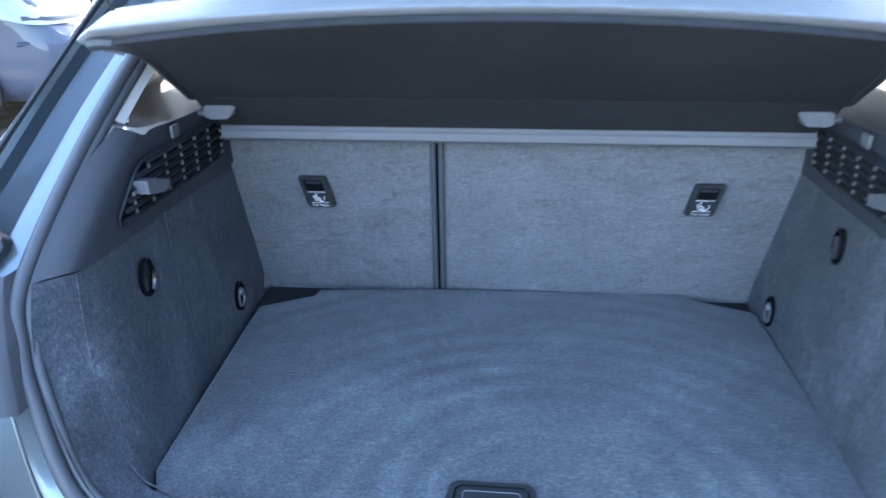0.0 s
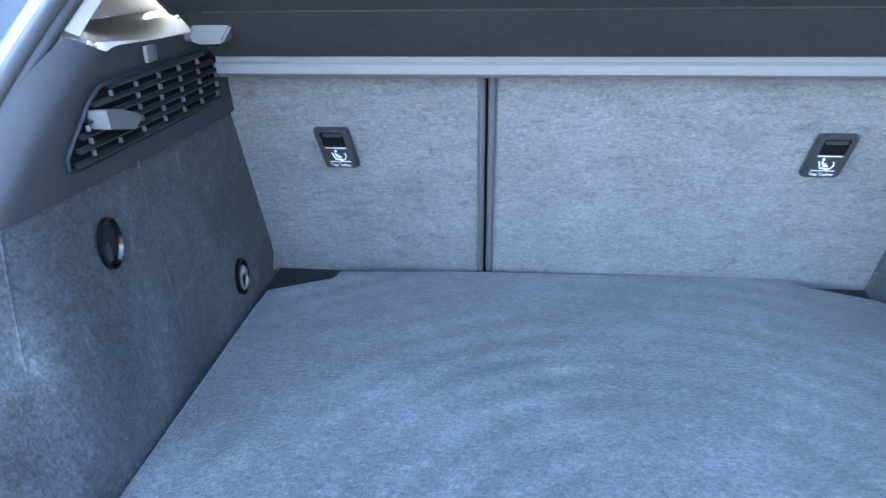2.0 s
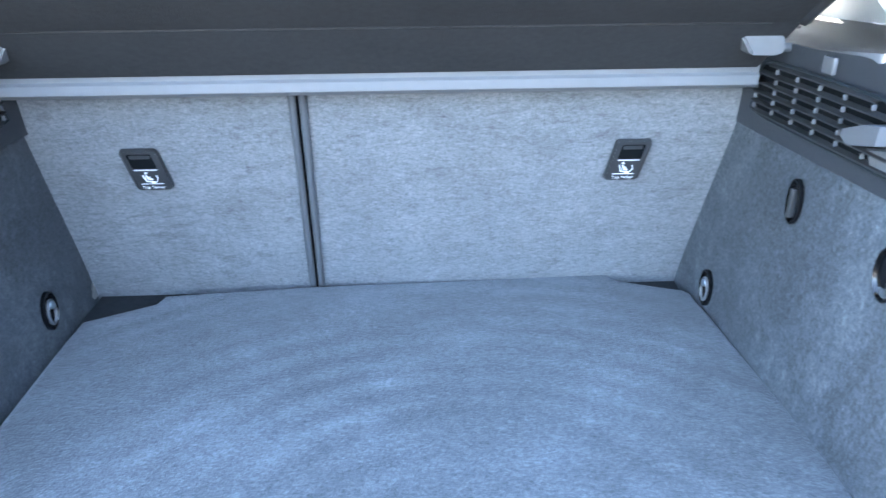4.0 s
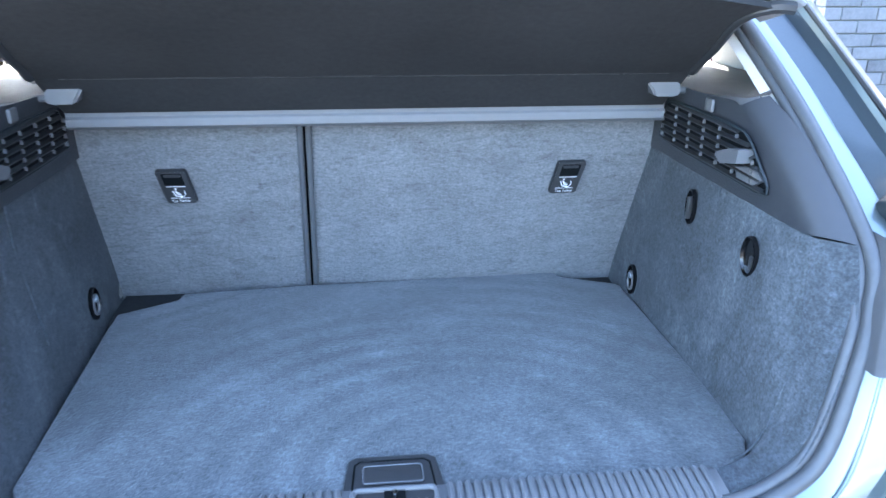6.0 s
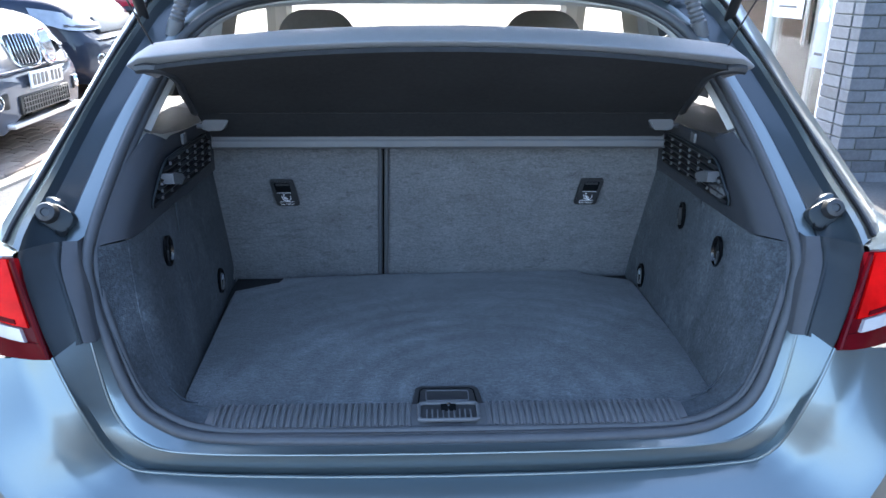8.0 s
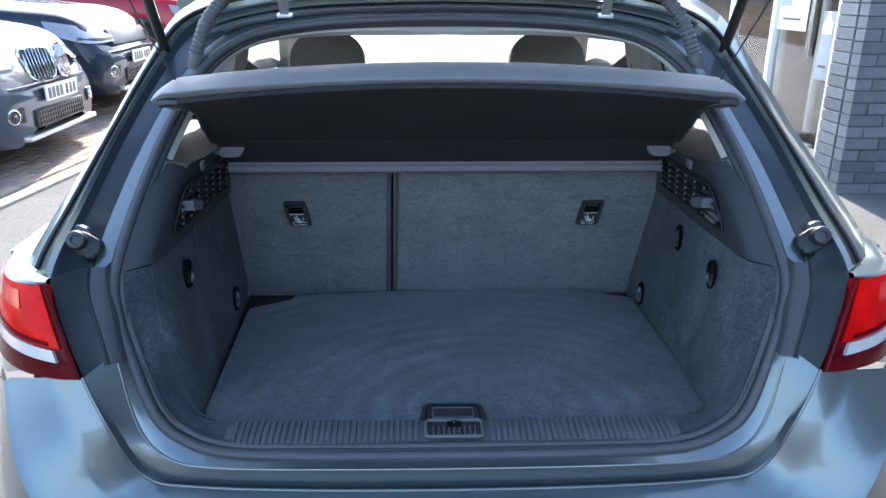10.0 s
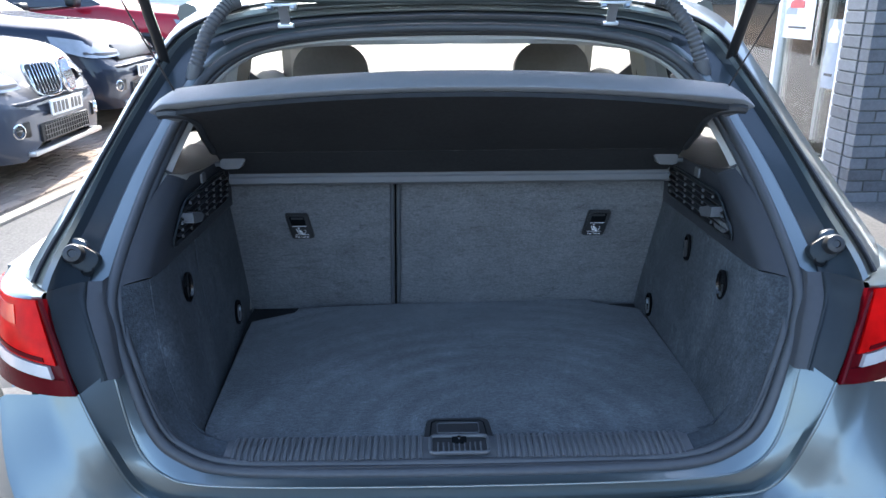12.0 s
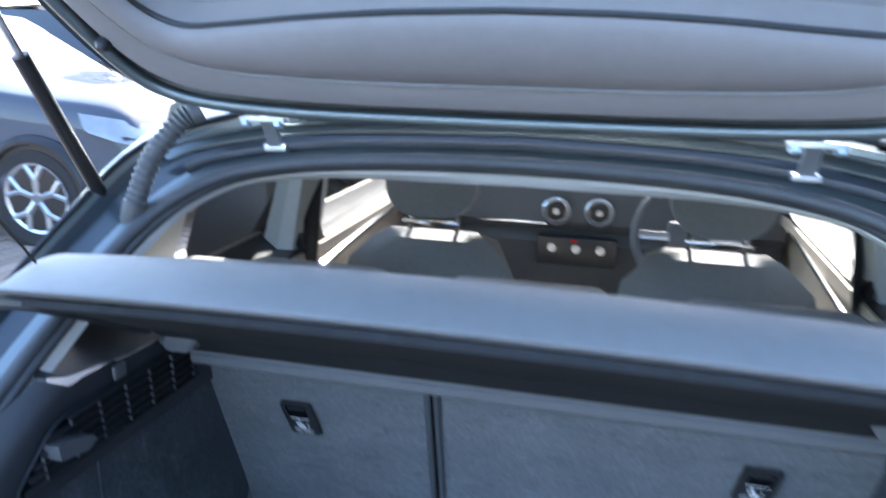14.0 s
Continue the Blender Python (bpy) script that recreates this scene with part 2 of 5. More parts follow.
def catmull(pts, per=6, closed=False, dx=0.0):
    p = [Vector((q[0] + dx, q[1], q[2])) for q in pts]
    out, n = [], len(p)
    for i in range(n if closed else n - 1):
        a, b = p[i], p[(i + 1) % n]
        z = p[i - 1] if closed or i else a
        c = p[(i + 2) % n] if closed or i + 2 < n else b
        for k in range(per):
            t = k / per
            out.append(0.5 * (2 * a + (b - z) * t + (2 * z - 5 * a + 4 * b - c) * t * t + (3 * a - z - 3 * b + c) * t ** 3))
    if not closed:
        out.append(p[-1])
    return out


def loft(loops, closed=False, bm=None):
    bm = bm or bmesh.new()
    vs = [[bm.verts.new(q) for q in lp] for lp in loops]
    n = len(loops[0])
    for a, b in zip(vs, vs[1:]):
        for i in range(n if closed else n - 1):
            j = (i + 1) % n
            bm.faces.new((a[i], a[j], b[j], b[i]))
    return bm


def tube(pts, r, seg=8, bm=None, flat=1.0, cap=True):
    pts = [Vector(q) for q in pts]
    rad = r if callable(r) else (lambda u: r)
    loops, side = [], None
    for i, q in enumerate(pts):
        d = (pts[min(i + 1, len(pts) - 1)] - pts[max(i - 1, 0)]).normalized()
        side = (side - side.dot(d) * d).normalized() if side else d.orthogonal().normalized()
        o = d.cross(side)
        k = rad(i / (len(pts) - 1))
        loops.append([q + k * (math.cos(a) * side + flat * math.sin(a) * o) for a in (2 * math.pi * j / seg for j in range(seg))])
    bm = loft(loops, True, bm)
    if cap:
        bm.verts.ensure_lookup_table()
        m = len(bm.verts)
        bm.faces.new([bm.verts[m - seg * len(pts) + j] for j in range(seg)])
        bm.faces.new([bm.verts[m - seg + j] for j in range(seg)])
    return bm


def slab(outline, lo, hi, bevel=0.0, axis="z", seg=2):
    """A plate from an outline in two coordinates, thick between lo and hi along the axis."""
    def co(u, v, w):
        return {"z": (u, v, w), "y": (u, w, v), "x": (w, u, v)}[axis]
    bm = bmesh.new()
    f = bm.faces.new([bm.verts.new(co(u, v, lo)) for u, v in outline])
    r = bmesh.ops.extrude_face_region(bm, geom=[f])
    d = Vector(co(0, 0, hi - lo))
    top = [v for v in r["geom"] if isinstance(v, bmesh.types.BMVert)]
    for v in top:
        v.co += d
    if bevel:
        es = [e for e in bm.edges if (e.verts[0] in top and e.verts[1] in top)]
        bmesh.ops.bevel(bm, geom=es, offset=bevel, segments=seg, affect="EDGES", profile=0.5)
    return bm


def thicken(bm, d):
    bmesh.ops.recalc_face_normals(bm, faces=bm.faces)
    bmesh.ops.solidify(bm, geom=list(bm.faces), thickness=d)
    return bm


def lathe(profile, seg=24, axis="z"):
    loops = []
    for k in range(seg):
        a = 2 * math.pi * k / seg
        loops.append([(r * math.cos(a), r * math.sin(a), h) if axis == "z" else (r * math.cos(a), h, r * math.sin(a)) for r, h in profile])
    loops.append(loops[0])
    bm = loft(loops)
    bmesh.ops.remove_doubles(bm, verts=bm.verts, dist=1e-5)
    return bm


def moved(bm, m):
    bmesh.ops.transform(bm, matrix=m, verts=bm.verts)
    return bm


def oval(cx, cy, rx, ry, n=24):
    return [(cx + rx * math.cos(2 * math.pi * k / n), cy + ry * math.sin(2 * math.pi * k / n)) for k in range(n)]


def rrect(cx, cy, w, h, r, n=4, shear=0.0):
    out = []
    for sx, sy, a0 in ((1, 1, 0), (-1, 1, 90), (-1, -1, 180), (1, -1, 270)):
        for k in range(n + 1):
            a = radians(a0 + 90 * k / n)
            x, y = sx * (w / 2 - r) + r * math.cos(a), sy * (h / 2 - r) + r * math.sin(a)
            out.append((cx + x + shear * y / h, cy + y))
    return out


def mir(pts):
    """Half a loop from the middle at the bottom to the middle at the top, made whole."""
    return pts + [Vector((-p.x, p.y, p.z)) for p in pts[-2:0:-1]]


# ---- ground ----
def rise(y):
    """The forecourt climbs gently ahead of the car."""
    return .040 * min(max(y, 0.0), 30.0)


g = loft([[(x, y, rise(y)) for x in (-400, -40, 0, 40, 400)] for y in (-400, -20, -3, 0, 2, 5, 10, 20, 30, 60, 400)])
tagged(part("ground", g, ASPHALT, smooth=False), "grey asphalt forecourt in the sun", "ground", kind="structure")

# ---- the hatchback ----
car = thing("hatchback_car", "grey-green metallic hatchback with its tailgate open", "car")

SEAL = [(0, -.066, .662), (.22, -.064, .662), (.385, -.060, .668), (.46, -.052, .692), (.505, -.040, .735), (.547, -.006, .835), (.566, .020, .882), (.58, .06, .942),
        (.570, .185, 1.047), (.548, .31, 1.145), (.508, .435, 1.245), (.445, .50, 1.30), (.36, .533, 1.325), (.22, .551, 1.340), (0, .558, 1.346)]
JAMB = [(0, -.094, .657), (.22, -.092, .657), (.40, -.086, .659), (.476, -.076, .672), (.523, -.060, .720), (.556, -.028, .845), (.583, .016, .890), (.615, .068, .955),
        (.606, .200, 1.055), (.578, .315, 1.15), (.535, .44, 1.25), (.47, .515, 1.315), (.375, .548, 1.340), (.23, .566, 1.356), (0, .573, 1.362)]
SHUT = [(0, -.090, .612), (.22, -.088, .613), (.425, -.084, .620), (.512, -.088, .644), (.555, -.092, .735), (.594, -.073, .8215), (.625, -.045, .89), (.655, .0, .965),
        (.652, .155, 1.05), (.628, .29, 1.15), (.592, .42, 1.25), (.545, .53, 1.335), (.42, .58, 1.375), (.25, .60, 1.39), (0, .607, 1.397)]
SKIN = [(0, -.210, .548), (.25, -.202, .549), (.473, -.186, .557), (.593, -.156, .592), (.68, -.12, .70), (.735, -.03, .80), (.755, .03, .89), (.745, .10, .955),
        (.705, .20, 1.05), (.665, .32, 1.15), (.625, .445, 1.26), (.58, .55, 1.345), (.45, .63, 1.40), (.27, .66, 1.415), (0, .667, 1.42)]
FLANK = [(0, -.27, .40), (.28, -.26, .40), (.52, -.24, .40), (.66, -.19, .42), (.77, -.08, .55), (.84, .12, .74), (.86, .22, .88), (.80, .30, .965),
         (.75, .36, 1.05), (.705, .46, 1.15), (.655, .58, 1.27), (.60, .68, 1.365), (.46, .78, 1.425), (.28, .82, 1.44), (0, .83, 1.445)]
PER = 5


def sub(ctrl, a, b):
    return catmull(ctrl, PER)[a * PER:b * PER + 1]


def mix(a, b, t, off=(0, 0, 0)):
    return [Vector(p).lerp(Vector(q), t) + Vector(off) for p, q in zip(a, b)]


def both(name, build, material, parent, label=""):
    """A part for each side of the car: build(sign)."""
    return [part(name, build(s), material, parent, label) for s in (-1, 1)]


def flip(pts, s):
    return [Vector((s * p[0], p[1], p[2])) for p in pts]


# painted door frame round the opening, from the seal to the step
def jamb(s):
    bm = bmesh.new()
    for lo, hi in ((0, 5), (7, 14)):
        a, j = sub(SEAL, lo, hi), sub(JAMB, lo, hi)
        loft([flip(a, s), flip(mix(a, j, .55, (0, -.006, -.002)), s), flip(j, s)], bm=bm)
    return bm
both("door_frame", jamb, PAINT, car)


def fine(ctrl, a, b, per=12):
    return catmull(ctrl, per)[a * per:b * per + 1]


RIDGE = [(0.560, -0.046, 0.832), (0.576, -0.026, 0.877), (0.591, -0.006, 0.905), (0.606, 0.020, 0.933), (0.613, 0.052, 0.963)]
STRIP_IN = [(0.545, -0.032, 0.828), (0.558, -0.012, 0.874), (0.568, 0.006, 0.904), (0.581, 0.030, 0.932), (0.590, 0.058, 0.962)]


def strip(s):
    edge, inner = catmull(RIDGE, 6), catmull(STRIP_IN, 6)
    return loft([flip(r, s) for r in (mix(inner, edge, 0, (0, .02, 0)), inner, mix(inner, edge, .06, (0, -.003, 0)), mix(inner, edge, .5, (0, -.003, 0)), mix(inner, edge, .92, (0, -.001, 0)), edge)])
both("corner_strip", strip, STRIPP, car, "grey plastic strip beside the seal")


def pillar(s):
    k, o, q = (sub(c, 7, 14) for c in (SHUT, SKIN, FLANK))
    return loft([flip(k, s), flip(mix(k, o, .12, (0, -.006, .006)), s), flip(mix(k, o, .45, (0, -.001, .001)), s),
                 flip(mix(k, o, .55, (0, .006, -.006)), s), flip(mix(k, o, .62, (0, 0, .003)), s), flip(o, s), flip(mix(o, q, .5, (s * .012, -.01, .012)), s), flip(q, s)])
both("rear_pillar", pillar, PAINT, car)


def channel(s):
    j, k = sub(JAMB, 7, 14), sub(SHUT, 7, 14)
    return loft([flip(j, s), flip(mix(j, k, .12, (0, .006, -.006)), s), flip(mix(j, k, .85, (0, .012, -.008)), s), flip(k, s)])
both("shut_channel", channel, SHADEPAINT, car)


def corner(s):
    e, k = catmull(RIDGE, 6), fine(SHUT, 5, 7)
    def row(t, d):
        out_ = []
        for i, (p, q) in enumerate(zip(e, k)):
            f = i / (len(e) - 1)
            hump = .006 * math.exp(-((f - .88) / .10) ** 2) * math.sin(math.pi * min(1, t + .08))
            out_.append(p.lerp(q, t) + Vector((0, -d - hump, .3 * hump)))
        return out_
    rows = [row(0, 0), row(.02, .0020), row(.05, .0022), row(.09, .001)]
    rows += [row(t, -.006 * math.sin(math.pi * t)) for t in (.16, .26, .38, .5, .62, .74, .84, .92)] + [row(.97, .001), row(1, .0)]
    return loft([flip(r, s) for r in rows])
for s, panel in zip((-1, 1), both("corner_panel", corner, CORNERP, car, "dark plastic corner panel")):
    for i in range(6):
        c = Vector((.572, -.086, .748)).lerp(Vector((.592, -.079, .772)), i / 5)
        part("moulded_mark", box((s * c.x, c.y, c.z), (.0022, .0012, .004 + .003 * (i % 3)), m=Matrix.Rotation(radians(s * 35), 3, "Y")), GREYP, panel)


def lowstep(s):
    j, k = sub(JAMB, 0, 5), sub(SHUT, 0, 5)
    return loft([flip(j, s), flip(mix(j, k, .06, (0, -.001, -.001)), s), flip([p + Vector((0, .01, -.012)) * min(1, (len(j) - 1 - i) / 6) for i, p in enumerate(mix(j, k, .8))], s), flip(k, s)])
both("lower_step", lowstep, PAINT, car)


def bumper(s):
    k, o, q = sub(SHUT, 0, 5), sub(SKIN, 0, 5), sub(FLANK, 0, 5)
    return loft([flip(mix(k, o, 0, (0, .0, -.0012)), s), flip(mix(k, o, .06, (0, -.003, .003)), s), flip(mix(k, o, .30, (0, -.004, .004)), s), flip(mix(k, o, .46, (0, -.005, .005)), s), flip(mix(k, o, .52, (0, -.008, .004)), s), flip(o, s), flip(mix(o, q, .12, (0, -.018, 0)), s), flip(mix(o, q, .5, (0, -.02, 0)), s), flip(q, s),
                 flip([(p.x * .97, p.y + .05, .24) for p in q], s)])
for s, bp_ in zip((-1, 1), both("rear_bumper", bumper, PAINT, car)):
    part("edge_bead", tube(flip(mix(sub(SHUT, 0, 5), sub(SKIN, 0, 5), .012, (0, -.001, .001)), s), .0028, 8), PAINT, bp_)
for s in (-1, 1):
    part("step_bead", tube(flip(mix(sub(JAMB, 0, 5), sub(SHUT, 0, 5), .04, (0, -.001, .001)), s), .0022, 8), PAINT, car)


def quarter(s):
    k, o, q = sub(SHUT, 5, 7), sub(SKIN, 5, 7), sub(FLANK, 5, 7)
    return loft([flip(mix(k, o, 0, (0, .03, 0)), s), flip(mix(o, k, .3, (0, .035, 0)), s), flip(mix(o, q, .05, (0, .02, 0)), s), flip(mix(o, q, .5, (s * .0, 0, 0)), s), flip(q, s)])
both("rear_quarter", quarter, PAINT, car)

# rubber seal: two lobes
full = catmull(mir([Vector(p) for p in SEAL]), PER, True)
full.append(full[0])
seal = part("door_seal", tube(full, .0098, 12, cap=False), RUBBER, car)
part("seal_lip", tube([p + (Vector((0, p.y, .98)) - p).normalized() * .010 + Vector((0, .013, 0)) for p in full], .0075, 10, cap=False), RUBBER, seal)

# gutter: rubber bead, dark channel and drip rails over the opening
for s in (-1, 1):
    jj, kk = sub(JAMB, 11, 14), sub(SHUT, 11, 14)
    ga = part("gutter_bead", tube(flip(mix(jj, kk, .05, (0, -.002, .004)), s), .005, 8), RUBBER, car)
    part("gutter_channel", loft([flip(mix(jj, kk, t, (0, -.004, .006)), s) for t in (.48, .60, .72)]), PAINT, ga)
    part("drip_rail", tube(flip(mix(jj, kk, .44, (0, -.004, .006)), s), .0028, 6), PAINT, ga)
    part("drip_rail", tube(flip(mix(jj, kk, .78, (0, -.005, .007)), s), .0028, 6), PAINT, ga)
    k8, o8 = sub(SHUT, 7, 12), sub(SKIN, 7, 12)
    part("roof_ditch", tube(flip(mix(k8, o8, .5, (0, -.004, .004)), s), .0045, 6), BLACKP, car)

# painted quarter between the pillar foot and the lamp
def lamp_brow(s):
    K, O, Q = (Vector(c[7]) for c in (SHUT, SKIN, FLANK))
    top, low = [], []
    for i in range(13):
        u = i / 12
        top.append(K.lerp(O, u / .55) if u < .55 else O.lerp(Q, (u - .55) / .45))
        q = Vector((.652, -.026, .962)).lerp(Vector((.79, .12, .950)), min(1, u * 1.15))
        bul = .036 * math.sin(math.pi * min(1, u * 1.15)) ** .8 if 0 < u * 1.15 < 1 else 0
        low.append(q + Vector((.35 * bul, .004 - bul, .004 * u)))
    return loft([flip(r, s) for r in (top, mix(top, low, .35, (0, -.006, .004)), mix(top, low, .75, (0, -.006, .003)), mix(top, low, .96), mix(top, low, 1.0, (0, .012, -.006)))])
both("lamp_brow", lamp_brow, PAINT, car)

# tail lamps
for s in (-1, 1):
    ib, it = Vector((.597, -.080, .8215)), Vector((.652, -.026, .962))
    ob_, ot = Vector((.80, .06, .825)), Vector((.79, .12, .950))
    def lens(v0, v1, nu=10, nv=6, lift=0.0, w0=None, w1=None, u0=0.0):
        rows = []
        for i in range(nv + 1):
            f = i / nv
            row = []
            for k in range(nu + 1):
                u = u0 + (1 - u0) * k / nu
                va, vb = v0 + ((w0 if w0 is not None else v0) - v0) * u, v1 + ((w1 if w1 is not None else v1) - v1) * u
                v = va + (vb - va) * f
                q = ib.lerp(it, v).lerp(ob_.lerp(ot, v), u)
                bul = .036 * max(0.0, math.sin(math.pi * u)) ** .8 * (0.9 + .3 * math.sin(math.pi * v))
                row.append((s * (q.x + .35 * bul), q.y - bul - lift, q.z + .01 * u * (v - .5)))
            rows.append(row)
        return thicken(loft(rows), .012)
    lamp = part("tail_lamp", lens(0, .155, w1=.40), DARKRED, car, "red tail lamp with a white band")
    part("indicator_band", lens(.165, .295, 10, 3, .003, w0=.42, w1=.60, u0=.10), CLEARLENS, lamp, "silver white indicator band")
    part("upper_lens", lens(.310, 1.0, w0=.62, w1=1.0, u0=.05), REDLENS, lamp, "bright red upper lens")
    part("lens_base", lens(.0, 1.0, 10, 8, -.004), DARKRED, lamp)
    # A reflection in the upper lens, put in as an orange-red patch.
    part("lens_reflector", lens(.70, .93, 8, 3, .0015, w0=.84, w1=.95, u0=.30), BRIGHTLENS, lamp, "orange-red patch standing for a reflection in the lens")
    part("inner_edge", tube([ib.lerp(it, v) * 1.0 + Vector((0, -.004, 0)) if s > 0 else Vector((-ib.lerp(it, v).x, ib.lerp(it, v).y - .004, ib.lerp(it, v).z)) for v in (.02, .3, .6, .98)], .004, 6), DARKRED, lamp)
    # Deep red band along the foot of the upper lens.
    part("light_guide", lens(.33, .38, 10, 2, .002, w0=.65, w1=.68, u0=.12), DARKRED, lamp)

# rubber stops and their sockets on the pillars
for s in (-1, 1):
    stop = part("buffer_socket", moved(lathe([(0, -.004), (.026, -.004), (.028, .0), (.024, .006), (.0, .006)], 20), pose(s * .650, .100, .995, 62, 0, -s * 8)), SHADEPAINT, car)
    body = moved(slab(rrect(0, 0, .052, .040, .016, 6), -.012, .012, .005), pose(s * .632, .090, .988, 66, 0, -s * 10) @ Matrix.Rotation(radians(s * 34), 4, "Z"))
    part("buffer_bracket", body, CORNERP, stop, "black plastic stop bracket")
    part("rubber_buffer", moved(lathe([(0, .0), (.017, .0), (.017, .014), (.014, .020), (.007, .022), (.006, .019), (.0, .019)], 20), pose(s * .642, .084, .999, 66, 0, -s * 10)), DARKP, stop, "black rubber tailgate stop")
    part("bracket_hole", moved(lathe([(.0105, .0), (.0105, .003), (.0075, .003), (.0075, .0005), (0, .0005)], 16), pose(s * .622, .076, .974, 66, 0, -s * 10)), VOIDP, stop)

# sill trim with ribs and striker
sill = part("sill_trim", loft([[(-.395 - e, y, z), (.395 + e, y, z)] for e, y, z in ((0, -.055, .660), (0, -.052, .676), (0, -.035, .681), (0, .0, .685), (-.004, .012, .680), (-.004, .014, .630))]), SILLP, car)
ribm = tube([(0, -.050, .6785), (0, -.035, .6825), (0, -.004, .6865), (0, .007, .685)], .0042, 6)
rib = part("rib", ribm, SILLP, sill)
k = 0
for s in (-1, 1):
    for i in range(30):
        x = s * (.066 + i * .0108)
        r = rib if not k else new("rib", rib.data)
        r.parent, r.location = sill, (x, 0, -.0012)
        k += 1
def ring_path(w, h, r, z, cy):
    pts = [(a, b, z - .0025 * ((b - cy) < 0)) for a, b in rrect(0, cy, w, h, r, 5)]
    return pts + pts[:1]
pock = part("striker_pocket", tube(ring_path(.098, .046, .008, .6905, -.026), .0034, 8, cap=False), SILLP, sill)
part("pocket_floor", slab(rrect(0, -.026, .096, .044, .008), .684, .6885, .001), DARKP, pock)
for i in range(9):
    part("pocket_rib", box((-.036 + .009 * i, -.033, .6895), (.0028, .026, .0022), .0008, 1), SILLP, pock)
part("pocket_hole", slab(rrect(0, -.013, .025, .022, .005), .689, .6912), VOIDP, pock)
part("striker", moved(lathe([(0, -.004), (.0016, -.004), (.0016, .002), (.0038, .002), (.0038, .005), (0, .006)], 12), pose(0, -.016, .693)), CHROME, pock, "shiny steel striker")
part("sill_seam_ledge", box((0, -.058, .668), (.80, .010, .012), .003), PLASTIC, sill)


# side linings
def sidewall(s):
    a = [(.392, -.050, .672), (.45, -.045, .698), (.488, -.036, .738), (.524, -.012, .812), (.553, .024, .885), (.566, .064, .948)]
    c = [(.395, .004, .684), (.448, .022, .692), (.482, .042, .722), (.510, .062, .80), (.524, .084, .88), (.532, .102, .946)]
    w0 = [(.440, .030, .600), (.456, .045, .66), (.478, .075, .72), (.502, .098, .80), (.515, .112, .88), (.527, .125, .946)]
    w1 = [(.490, .34, .600), (.492, .34, .66), (.497, .34, .72), (.507, .34, .80), (.516, .34, .88), (.524, .34, .946)]
    w2 = [(.508, .76, .600), (.509, .76, .66), (.511, .745, .72), (.514, .71, .80), (.517, .67, .88), (.520, .64, .946)]
    if s > 0:
        w0 = [(x + .020 * max(0.0, (.80 - z) / .20), y, z) for x, y, z in w0]
    else:
        w1 = [(x + .008, y, z) for x, y, z in w1]
        w2 = [(x + .026 - .022 * (z - .6) / .35, y, z) for x, y, z in w2]
    L = [catmull(p, 4) for p in (a, c, w0, w1, w2)]
    rows = [L[0], mix(L[0], L[1], .5, (-.002, -.002, .001)), mix(L[0], L[1], .93), mix(L[1], L[2], .25), L[2]]
    rows += [mix(L[2], L[3], t / 4) for t in range(1, 5)] + [mix(L[3], L[4], t / 4) for t in range(1, 5)]
    return loft([flip(r, s) for r in rows])


def uppertrim(s):
    a = [(.566, .064, .949), (.563, .130, 1.003), (.552, .20, 1.058), (.536, .262, 1.095)]
    b = [(.530, .105, .947), (.526, .165, .995), (.518, .235, 1.045), (.512, .29, 1.075)]
    c = [(.526, .128, .946), (.521, .195, .985), (.516, .26, 1.03), (.513, .315, 1.080)]
    d = [(.521, .40, .943), (.517, .40, .985), (.511, .40, 1.03), (.507, .40, 1.0755)]
    e = [(.517, .66, .941), (.512, .63, .985), (.506, .60, 1.03), (.500, .58, 1.070)]
    L = [catmull(p, 4) for p in (a, b, c, d, e)]
    rows = [L[0], mix(L[0], L[1], .25, (-.002, -.002, .002)), mix(L[0], L[1], .5, (-.003, -.004, .003)), mix(L[0], L[1], .75, (-.003, -.003, .003)), mix(L[0], L[1], .92, (-.002, -.001, .002)), mix(L[1], L[2], .25), mix(L[1], L[2], .8), mix(L[2], L[3], .15), mix(L[2], L[3], .5), L[3], mix(L[3], L[4], .5), L[4]]
    return loft([flip(r, s) for r in rows])


